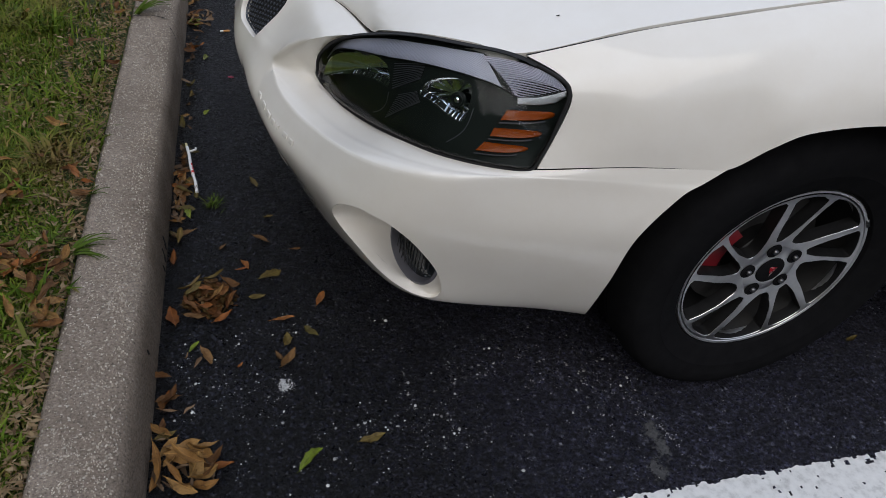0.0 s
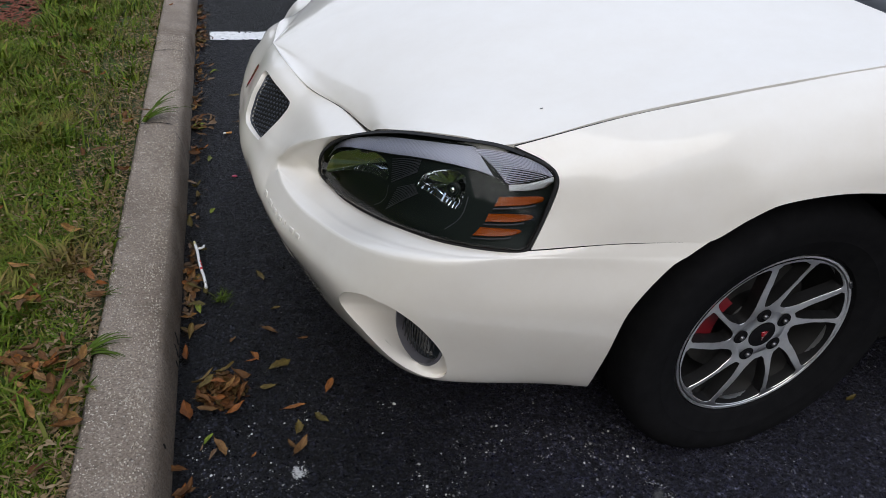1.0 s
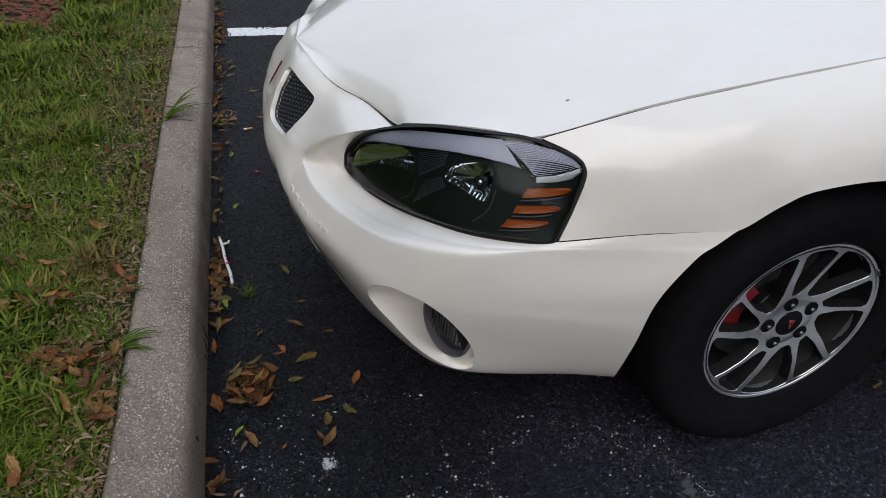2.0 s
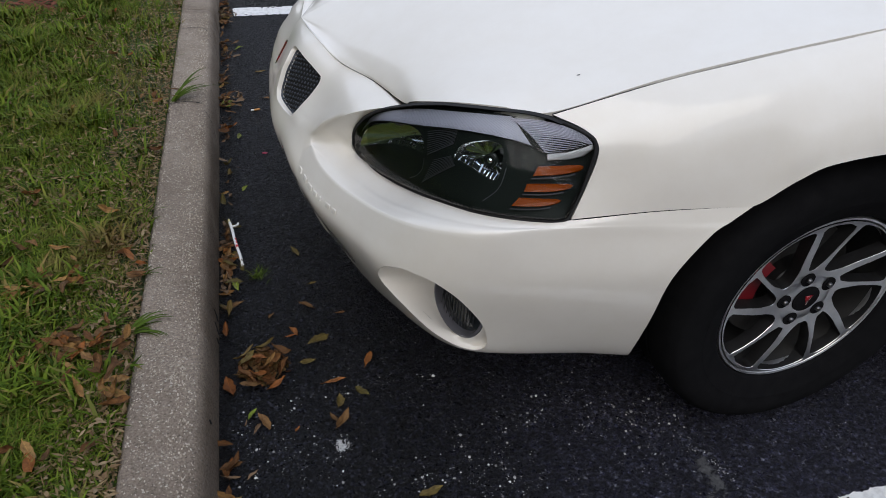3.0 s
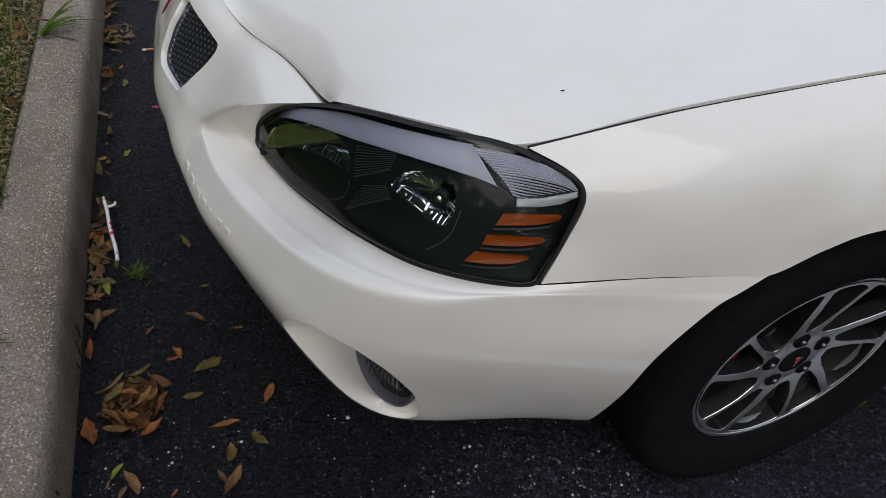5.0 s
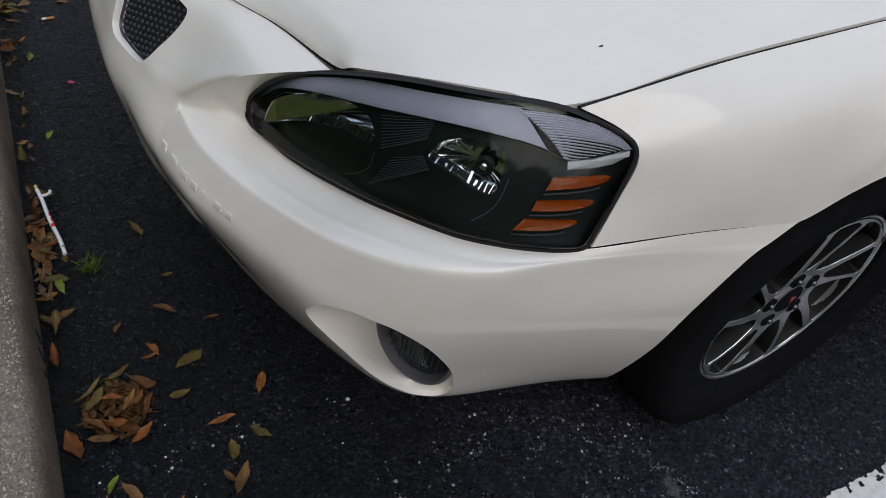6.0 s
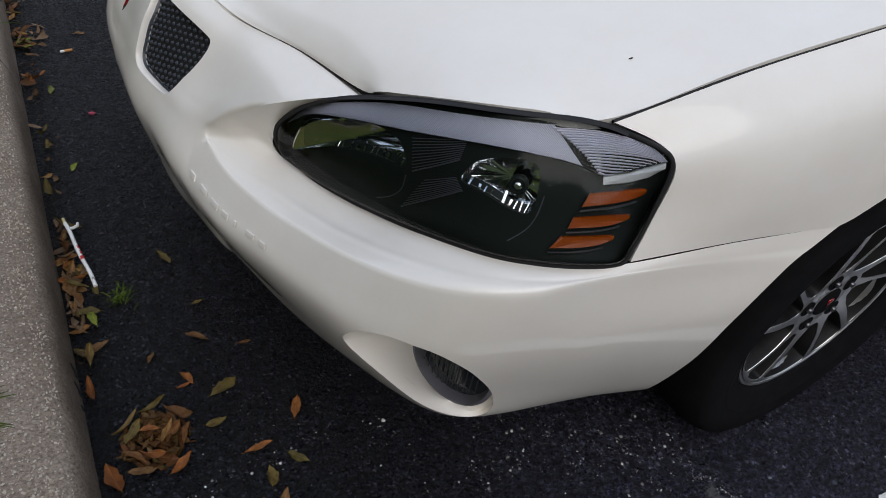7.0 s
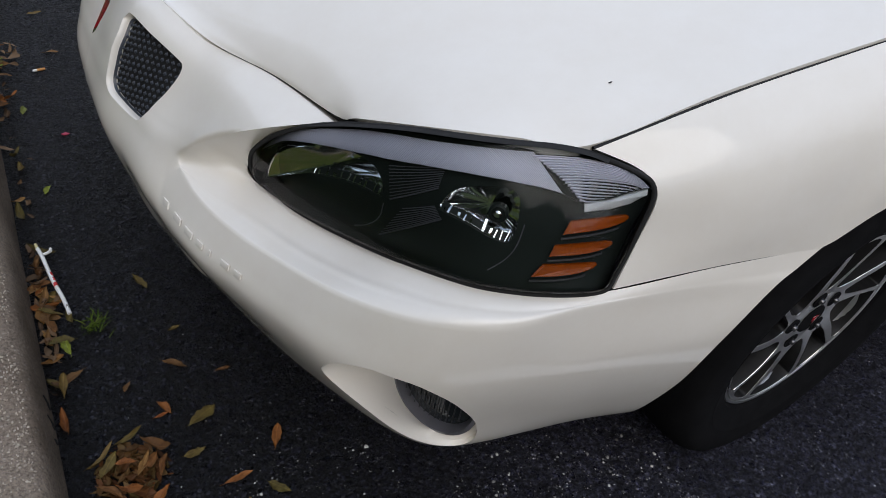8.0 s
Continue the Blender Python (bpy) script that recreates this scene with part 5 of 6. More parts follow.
def back_half(car):
    """Doors, cabin and tail, plain but whole."""
    out = np.array((0, -1, 0.3))
    prof = [(0.03, 0.985), (-0.002, 0.95), (-0.045, 0.85), (-0.06, 0.68), (-0.06, 0.45), (-0.03, 0.24)]
    for side in (1, -1):
        for name, x0, x1, lift in (("front_door", 0.725, 1.72, 0.02), ("rear_door", 1.725, 2.36, 0.03)):
            net = [[(x0 + (x1 - x0) * k / 3, y, z + (lift * k / 3 + (0.0 if name == "front_door" else 0.02)) * (z - 0.24) / 0.745) for k in range(4)] for y, z in prof]
            v, f = facing(Surf(net).grid(12, 18), out)
            door = panel(name, *flange(v, f, 0.02), PAINT, car, side)
            v, f = tube([(x1 - 0.20, -0.055, 0.87), (x1 - 0.15, -0.075, 0.875), (x1 - 0.06, -0.075, 0.878), (x1 - 0.03, -0.055, 0.878)], 0.011, 8)
            panel("handle", v, f, PAINT, door, side)
        net = FENDER.net[:, ::-1, :].copy()
        net[:, :, 0] = 2.81 - FENDER.net[:, ::-1, 0]
        net[:, 0, 0] = 2.365
        net[:, :, 2] += 0.05 * np.clip((net[:, :, 2] - 0.3) / 0.7, 0, 1)
        v, f = facing(Surf(net).grid(60, 30), out)
        panel("rear_quarter", *flange(v, f, 0.02), PAINT, car, side)
        glass = Surf([[(0.98, 0.30, 1.355), (1.6, 0.27, 1.385), (2.2, 0.30, 1.36)], [(0.48, 0.06, 0.995), (1.6, 0.03, 1.02), (2.75, 0.08, 1.05)]])
        panel("side_window", *facing(glass.grid(24, 8), out), GLASS, car, side)
        for a, b in (((0.44, 0.08, 0.99), (0.98, 0.30, 1.36)), ((2.2, 0.30, 1.36), (2.85, 0.10, 1.06)), ((1.72, 0.035, 1.03), (1.62, 0.27, 1.38))):
            v, f = tube([a, tuple((np.array(a) + np.array(b)) / 2 + (0, -0.005, 0.01)), b], 0.028, 8)
            panel("pillar", v, f, PAINT if a[0] != 1.72 else BLACK, car, side)

    def across(name, rows, material, label="", nu=20, nv=14):
        v, f = facing(Surf(rows).grid(nu, nv), np.array((0, 0, 1)))
        return panel(name, *joined((v, f), flip(v, f, -1)), material, car, 1, label)

    front_top, rear_top = [(0.98, 0.30, 1.36), (0.94, 0.55, 1.40), (0.92, CENTRE, 1.41)], [(2.20, 0.30, 1.36), (2.24, 0.55, 1.40), (2.26, CENTRE, 1.41)]
    base_w = [(0.44, 0.08, 0.99), (0.30, 0.50, 1.00), (0.25, CENTRE, 1.005)]
    base_r = [(2.85, 0.10, 1.06), (2.95, 0.50, 1.075), (2.98, CENTRE, 1.08)]
    across("windscreen", [base_w, front_top], GLASS)
    mid_roof = [(1.6, 0.27, 1.39), (1.6, 0.55, 1.43), (1.6, CENTRE, 1.44)]
    across("roof", [front_top, mid_roof, rear_top], PAINT)
    across("rear_window", [rear_top, base_r], GLASS)
    across("boot_lid", [base_r, [(3.2, 0.08, 1.05), (3.25, 0.5, 1.07), (3.27, CENTRE, 1.075)], [(3.60, 0.16, 1.02), (3.72, 0.5, 1.05), (3.76, CENTRE, 1.055)]], PAINT)
    across("cowl", [[(0.268, 0.036, 0.950), (0.205, 0.45, 0.965), (0.16, CENTRE, 0.972)], [(0.46, 0.06, 0.985), (0.31, 0.50, 0.992), (0.26, CENTRE, 0.998)]], BLACK, "black plastic cowl under the windscreen")
    for side in (1, -1):
        v, f = tube([(0.24, 0.72, 0.997), (0.27, 0.45, 1.000), (0.33, 0.15, 1.005)], 0.007, 8)
        panel("wiper", v, f, BLACK, car, side)
        v, f = facing(Surf([[(3.40, 0.04, 1.0), (3.60, 0.16, 1.015), (3.74, 0.5, 1.045), (3.76, CENTRE, 1.05)], [(3.43, -0.01, 0.80), (3.72, 0.12, 0.80), (3.86, 0.5, 0.80), (3.88, CENTRE, 0.80)], [(3.36, -0.05, 0.55), (3.76, 0.08, 0.55), (3.90, 0.5, 0.55), (3.93, CENTRE, 0.55)], [(3.2, -0.0, 0.25), (3.66, 0.14, 0.26), (3.80, 0.5, 0.27), (3.82, CENTRE, 0.27)]]).grid(24, 24), np.array((1, -0.3, 0)))
        panel("rear_bumper", v, f, PAINT, car, side)
    floor = [(-0.85, 0.42, 0.24), (-0.42, 0.10, 0.23), (3.6, 0.10, 0.23), (3.6, 1.62, 0.23), (-0.42, 1.62, 0.23), (-0.85, 1.30, 0.24)]
    panel("underbody", floor + [(x, y, z + 0.02) for x, y, z in floor], [(5, 4, 3, 2, 1, 0), (6, 7, 8, 9, 10, 11)], LINER, car)


def build_car():
    car = empty("car", Matrix.Identity(4))
    tagged(car, "pearl white saloon car parked nose to the kerb", "car")
    for side in (1, -1):
        front_end(car, side)
        headlamp(car, side)
        v, f = facing(FENDER.grid(96, 48), np.array((0, -1, 0.3)))
        panel("fender", *flange(v, f, 0.007), PAINT, car, side, "pearl white front wing")
    # hood as one sheet across the car
    v, f = facing(HOOD.grid(110, 40), np.array((0, 0, 1)))
    v2, f2 = flip(v, f, -1)
    v, f = joined((v, f), (v2, f2))
    me = mesh_from("hood", v, f, PAINT, True, 32)
    v = [tuple(p.co) for p in me.vertices]
    f = [tuple(p.vertices) for p in me.polygons]
    bpy.data.meshes.remove(me)
    panel("hood", *flange(v, f, 0.016), PAINT, car, 1, "pearl white hood with a paint chip")
    # near-black shell behind the gaps, its colour standing in for the shade there
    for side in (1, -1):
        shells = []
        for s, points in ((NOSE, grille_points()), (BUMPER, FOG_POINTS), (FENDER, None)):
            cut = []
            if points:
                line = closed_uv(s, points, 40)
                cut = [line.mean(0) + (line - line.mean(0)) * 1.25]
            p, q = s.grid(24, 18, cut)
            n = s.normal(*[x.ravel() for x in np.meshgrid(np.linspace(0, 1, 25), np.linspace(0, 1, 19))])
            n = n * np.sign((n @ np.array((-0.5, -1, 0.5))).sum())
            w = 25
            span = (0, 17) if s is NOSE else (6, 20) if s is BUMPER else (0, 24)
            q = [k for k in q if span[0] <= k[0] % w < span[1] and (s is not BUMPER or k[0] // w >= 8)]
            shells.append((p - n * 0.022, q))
        panel("gap_shade_shell", *joined(*shells), LINER, car, side)
    # dark sheets added inside, blocking the view and standing in for shade
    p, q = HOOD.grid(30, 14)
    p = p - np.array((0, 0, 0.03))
    panel("hood_shade_sheet", *joined((p, q), flip(p, q, -1)), LINER, car)
    lo = np.array([(-0.92, 0.40, 0.55), (0.3, 0.14, 0.55), (0.3, 1.58, 0.55), (-0.92, 1.32, 0.55)])
    panel("inner_blocker", lo, [(0, 1, 2, 3)], LINER, car)
    # black strip under the hood's side gap, the gap's shade put in as colour
    for side in (1, -1):
        v, f = tube(curve([(0.28, 0.033, 0.951), (0.055, 0.0315, 0.925), (-0.235, 0.034, 0.874), (-0.437, 0.042, 0.829), (-0.620, 0.051, 0.776)], 40), 0.0045, 8)
        panel("gap_shade_strip", v, f, LINER, car, side)
    back_half(car)
    emblem(car)
    # wheel wells
    for side in (1, -1):
        for cx in (0.0, 2.81):
            arc = [(math.cos(a), math.sin(a)) for a in np.linspace(radians(-2), radians(186), 40)]
            loops = [[(cx + 0.42 * c, -0.035 + 0.09 * (1 - max(0, s)) ** 2, 0.335 + 0.42 * s) for c, s in arc]] + [[(cx + 0.42 * c, y, 0.335 + 0.42 * s) for c, s in arc] for y in (0.10, 0.30)] + [[(cx + 0.05 * c, 0.31, 0.335 + 0.05 * s) for c, s in arc]]
            v, f = rings(loops, closed=False)
            panel("wheel_well", v, f, LINER, car, side)
    wheel("wheel", Matrix.Translation((-0.012, -0.010, 0.345)) @ Matrix.Rotation(radians(6.1), 4, "Z") @ Matrix.Rotation(radians(3.5), 4, "X")).parent = car
    wheel("wheel", Matrix.Translation((2.81, 0, 0.343))).parent = car
    turn = Matrix.Rotation(radians(180), 4, "Z")
    wheel("wheel", Matrix.Translation((0, 2 * CENTRE, 0.343)) @ turn @ Matrix.Rotation(radians(6.1), 4, "Z")).parent = car
    wheel("wheel", Matrix.Translation((2.81, 2 * CENTRE, 0.343)) @ turn).parent = car
    return car


# ---- leaves and litter ----
def leaf_shape(length, width, curl, twist, seed):
    """A laurel-oak leaf: pointed blade folded along its midrib, curled, rolled and nibbled at the edge, with a short stalk."""
    rnd = random.Random(seed)
    n = 10
    verts, faces = [], []
    ph, sway = rnd.uniform(0, 6), rnd.uniform(-0.10, 0.10)
    fold = (rnd.uniform(0.1, 0.6), rnd.uniform(-0.1, 0.7))
    peak = rnd.uniform(0.75, 1.25)
    for i in range(n):
        t = i / (n - 1)
        w = width * 0.5 * (math.sin(math.pi * t ** peak) ** 0.8) + 0.0004
        x = (t - 0.5) * length
        mid = sway * length * math.sin(t * math.pi)
        z = curl * (2 * t - 1) ** 2 * length + 0.0025 * math.sin(4 * t + ph)
        a = twist * (t - 0.5)
        for s in (-1, -0.5, 0, 0.5, 1):
            ww = w * (1 + (rnd.uniform(-0.22, 0.10) if abs(s) == 1 else 0))
            f = fold[s > 0]
            lift = abs(s) * ww * f + (0.35 * ww * abs(curl) * 4 if abs(s) == 1 else 0) + 0.0012 * math.sin(9 * t + 3 * s + ph)
            y0, z0 = s * ww, lift
            verts.append((x, mid + y0 * math.cos(a) - z0 * math.sin(a), z + z0 * math.cos(a) + y0 * math.sin(a)))
    for i in range(n - 1):
        for k in range(4):
            q = i * 5 + k
            faces.append((q, q + 5, q + 6, q + 1))
    k = len(verts)
    x, z = -0.5 * length, verts[2][2]
    verts += [(x, -0.0006, z), (x, 0.0006, z), (x - 0.009, 0.0015, z + 0.001)]
    faces.append((k, k + 1, k + 2))
    low = min(v[2] for v in verts)
    return [(a, b, c - low + 0.0012) for a, b, c in verts], faces


def leaf_mesh(length, width, curl, twist, seed, material):
    return mesh_from("leaf", *leaf_shape(length, width, curl, twist, seed), material)


LEAF_FORMS = [(0.062 + 0.004 * v, 0.021 + 0.003 * (v % 3), (-0.03, 0.10, 0.05, 0.18, 0.02, 0.12)[v], (0.2, -0.7, 0.9, 0.5, -0.3, 1.3)[v]) for v in range(6)]
LEAF_MATS = [LEAF_BROWN, LEAF_ORANGE, LEAF_GREEN, LEAF_OLIVE, LEAF_GOLD]
LEAF_KINDS = [[leaf_mesh(*form, v + 10 * k, m) for v, form in enumerate(LEAF_FORMS)] for k, m in enumerate(LEAF_MATS)]
LEAF_LABELS = ["dry brown leaf, curled at the edges", "orange-brown dead leaf lying flat", "yellow-green fallen leaf", "dull olive fallen leaf", "golden-brown crisp leaf, rolled at the edges"]
LEAF_DICE = random.Random(21)


def leaf(x, y, z, turn, length, colour, flat=1.0, where="on the asphalt", group="fallen leaves"):
    v = LEAF_DICE.randrange(6)
    ob = new("leaf", LEAF_KINDS[colour][v])
    s = length / (0.062 + 0.004 * v)
    tilt = (1 - flat) * 60
    puff = 1 + (1 - flat) * LEAF_DICE.uniform(0, 2.2)
    ob.matrix_world = Matrix.Translation((x, y, z)) @ Euler((radians(LEAF_DICE.uniform(-1, 1) * tilt), radians(LEAF_DICE.uniform(-1, 1) * tilt), radians(turn))).to_matrix().to_4x4() @ Matrix.Diagonal((s, s * LEAF_DICE.uniform(0.75, 1.2), s * puff, 1))
    tagged(ob, LEAF_LABELS[colour] + " " + where, "leaf", group)
    return ob


def scattered_leaves():
    single = [
        (-1.242, 0.300, 105, 0.066, 1), (-1.255, 0.510, 95, 0.066, 1), (-0.998, 0.284, 8, 0.056, 1), (-0.993, 0.217, 82, 0.046, 3),
        (-0.990, 0.150, 62, 0.070, 0), (-0.935, 0.240, -48, 0.046, 3), (-0.908, 0.349, 68, 0.055, 1), (-1.024, 0.443, 32, 0.066, 3),
        (-1.055, 0.366, 12, 0.042, 3), (-1.086, 0.485, 118, 0.042, 1), (-1.095, 0.470, 10, 0.030, 1), (-1.165, 0.174, -65, 0.058, 0),
        (-1.190, 0.203, 60, 0.038, 2), (-1.045, 0.587, -35, 0.052, 0), (-1.065, 0.858, -70, 0.062, 3),
    ]
    more = [
        (-1.212, 1.271, 62, 0.036, 2), (-1.236, 1.690, 85, 0.050, 2), (-0.955, -0.116, 45, 0.068, 2), (-0.830, -0.075, 16, 0.056, 3),
        (-1.127, -0.115, 5, 0.055, 1), (-1.237, 0.051, 80, 0.055, 1), (-1.092, 0.143, 60, 0.020, 1), (-1.150, 2.369, 15, 0.050, 3),
        (-1.008, 0.163, 120, 0.036, 0), (-1.025, 0.690, 20, 0.028, 3), (-0.960, 0.545, 0, 0.030, 0), (-1.140, 0.560, 60, 0.03, 0),
        (0.44, 0.12, 20, 0.045, 3), (-1.245, 2.69, 40, 0.05, 2), (-1.13, 2.05, 0, 0.05, 0),
    ]
    for x, y, a, n, c in single + more:
        leaf(x, y, 0.001, a, n, c)


class Litter:
    """Many small dry leaves gathered into one object."""

    def __init__(self, seed):
        self.rnd = random.Random(seed)
        self.forms = [leaf_shape(*form, 70 + v) for v, form in enumerate(LEAF_FORMS)]
        self.sheets = []

    def drop(self, x, y, z, turn, length, tilt):
        r = self.rnd
        v, f = r.choice(self.forms)
        s = length / 0.072
        m = Matrix.Translation((x, y, z)) @ Euler((radians(r.uniform(-tilt, tilt)), radians(r.uniform(-tilt, tilt)), radians(turn))).to_matrix().to_4x4() @ Matrix.Diagonal((s, s * r.uniform(0.6, 1.2), s * r.uniform(0.8, 2.4), 1))
        self.sheets.append(([tuple(m @ Vector(p)) for p in v], f))

    def finish(self, name, label, material=LITTER):
        ob = new(name, mesh_from(name, *joined(*self.sheets), material))
        tagged(ob, label, "leaf litter", kind="stuff")


def leaf_heap(cx, cy, radius, height, small, large, seed, tint, spans, label):
    """A nest-like drift: many small leaves heaped in a ring, and whole leaves lying on it."""
    rnd = random.Random(seed)
    heap = Litter(seed)
    for k in range(small):
        r = radius * math.sqrt(rnd.random()) * 0.9
        a = rnd.uniform(0, math.tau)
        q = r / radius
        z = height * (1 - q ** 3) * (0.55 + 0.45 * q) * rnd.uniform(0.1, 1.0)
        heap.drop(cx + r * math.cos(a), cy + r * math.sin(a), 0.001 + z, math.degrees(a) + 90 + rnd.gauss(0, 35), rnd.uniform(0.020, 0.046), 32)
    heap.finish("leaf_litter", label)
    for k in range(large):
        a = k * math.tau / large * 1.618 * 2 + rnd.uniform(-0.3, 0.3)
        q = math.sqrt((k + 0.6) / large) * 0.95
        z = 0.002 + height * (1 - q ** 2.5) * rnd.uniform(0.75, 1.0)
        c = rnd.choices(*tint)[0]
        turn = math.degrees(a) + 90 + rnd.gauss(0, 30)
        leaf(cx + radius * q * math.cos(a), cy + radius * q * math.sin(a), z, turn, rnd.uniform(*spans), c, 0.62, "on a small drift", "leaves on a drift")


def leaf_nest():
    """A round nest of broken leaf pieces, with whole leaves lying round its rim."""
    rnd = random.Random(31)
    cx, cy = -1.165, 0.356
    nest = Litter(31)
    for k in range(150):
        r = 0.060 * math.sqrt(rnd.random())
        a = rnd.uniform(0, math.tau)
        q = r / 0.060
        z = 0.030 * (1 - q ** 3) * (0.60 + 0.40 * q) * rnd.uniform(0.1, 1.0)
        nest.drop(cx + r * math.cos(a), cy + r * math.sin(a), 0.001 + z, math.degrees(a) + 90 + rnd.gauss(0, 38), rnd.uniform(0.018, 0.040), 38)
    nest.finish("leaf_litter", "nest of broken orange-brown leaf pieces on asphalt", NEST)
    rim = [(0.008, 0.072, 18, 0.056, 3, 0.012), (-0.042, 0.040, 40, 0.064, 3, 0.014), (-0.033, 0.014, 55, 0.056, 3, 0.026), (0.052, 0.032, -40, 0.060, 0, 0.018),
           (0.036, -0.066, 32, 0.050, 1, 0.006), (-0.006, -0.040, -35, 0.054, 1, 0.024), (-0.040, -0.034, -40, 0.046, 0, 0.018), (0.020, -0.006, 60, 0.050, 4, 0.030),
           (0.032, -0.014, 52, 0.048, 0, 0.028), (-0.006, 0.006, -10, 0.036, 1, 0.033), (-0.026, -0.056, 0, 0.056, 0, 0.008), (0.054, -0.008, 65, 0.044, 0, 0.014),
           (0.004, 0.032, -20, 0.040, 0, 0.026), (-0.054, -0.018, 75, 0.040, 0, 0.010)]
    for dx, dy, turn, length, colour, z in rim:
        leaf(cx + dx, cy + dy, z, turn, length, colour, 0.72, "on a leaf nest", "leaves on a drift")


def kerb_litter():
    """Dry leaves washed against the kerb: the near ones singly, the rest as litter."""
    rnd = random.Random(8)
    drift = Litter(9)
    spots = [(0.15, 0.12, 3), (0.03, 0.03, 3), (-0.05, 0.04, 5), (0.60, 0.02, 5), (0.69, 0.03, 11), (0.76, 0.03, 8), (0.83, 0.04, 9), (0.92, 0.05, 9), (1.0, 0.08, 6), (1.15, 0.12, 4), (1.45, 0.15, 6), (1.75, 0.12, 10), (2.05, 0.10, 30), (2.3, 0.12, 12), (2.6, 0.18, 26), (3.2, 0.15, 50), (3.7, 0.3, 40)]
    for y0, spread, count in spots:
        for k in range(int(count * 0.7)):
            y = y0 + rnd.gauss(0, spread * 0.5)
            d = 0.008 + abs(rnd.gauss(0, 0.020 + (0.016 if count > 15 else 0)))
            q = KERB @ Vector((d, y, 0))
            drift.drop(q.x, q.y, 0.001 + rnd.random() * 0.012, rnd.uniform(0, 360), rnd.uniform(0.018, 0.046), 24)
        for k in range(int(count * 0.45) + 1):
            y = y0 + rnd.gauss(0, spread * 0.8)
            d = 0.012 + abs(rnd.gauss(0, 0.017))
            q = KERB @ Vector((d, y, 0))
            leaf(q.x, q.y, 0.004 + rnd.random() * 0.010, rnd.gauss(90, 50), rnd.uniform(0.038, 0.066), rnd.choices((0, 1, 3, 4, 2), (7, 0.8, 2.2, 2.2, 0.3))[0], 0.75, "against the kerb", "leaves along the kerb")
    drift.finish("leaf_litter", "dry brown leaf litter along the kerb's foot")


def lawn_leaves():
    rnd = random.Random(12)
    known = [(-1.791, 1.016), (-1.679, 0.311), (-1.692, 0.573), (-1.820, 1.920), (-1.591, 0.034), (-1.814, 3.014), (-1.617, 0.662), (-1.508, 0.418), (-1.772, 0.97), (-1.583, 0.003), (-1.489, 0.035), (-1.665, 0.272), (-1.48, 1.30), (-1.578, 1.465)]
    for cx, cy, n in ((-1.66, 0.545, 10), (-1.54, 0.315, 26), (-1.61, 0.30, 10), (-1.47, 0.185, 12), (-1.62, -0.05, 8), (-1.68, 0.78, 5), (-1.456, 0.63, 4), (-1.65, 2.2, 3), (-1.50, 1.75, 5), (-1.72, 0.10, 4)):
        known += [(cx + rnd.gauss(0, 0.045), cy + rnd.gauss(0, 0.036)) for _ in range(n)]
    known = [(min(x, -1.452), y) for x, y in known]
    spots = known + [(-1.47 - rnd.random() * (0.5 + 0.25 * max(0, y)), y) for y in (rnd.uniform(-0.3, 3.6) for _ in range(30))]
    inv = KERB.inverted()
    for x, y in spots:
        q = inv @ Vector((x, y, 0))
        z = lawn_height(q.x, q.y) + rnd.uniform(0.028, 0.046)
        leaf(x, y, z, rnd.uniform(0, 360), rnd.uniform(0.034, 0.062), rnd.choices((0, 1, 4), (5, 0.8, 3))[0], 0.65, "caught in the grass", "leaves on the lawn")


def weed(x, y, z, count, length, droop, seed, aim=None, wide=0.0026, base_r=0.004, label="green grass weed hanging over the kerb"):
    rnd = random.Random(seed)
    sheets = []
    for k in range(count):
        a = rnd.uniform(0, math.tau) if aim is None else radians(aim + rnd.gauss(0, 28))
        n = length * rnd.uniform(0.5, 1.1)
        w = wide * (0.7 + 0.6 * rnd.random())
        rows = []
        for i in range(6):
            t = i / 5
            r = n * t * (0.55 + 0.45 * droop)
            h = n * (0.75 * t - droop * 0.85 * t * t) + 0.002
            ww = w * (1 - t ** 2.5) + 0.0002
            px, py = -math.sin(a) * ww, math.cos(a) * ww
            rows.append([(r * math.cos(a) + px, r * math.sin(a) + py, h), (r * math.cos(a), r * math.sin(a), h - 0.0012), (r * math.cos(a) - px, r * math.sin(a) - py, h)])
        o = Vector((rnd.gauss(0, base_r), rnd.gauss(0, base_r), 0))
        sheets.append(rings([[(p[0] + o.x, p[1] + o.y, p[2]) for p in row] for row in rows], closed=False))
    ob = new("weed_tuft", mesh_from("weed_tuft", *joined(*sheets), WEED))
    ob.location = (x, y, z)
    tagged(ob, label, "weed", "weeds")


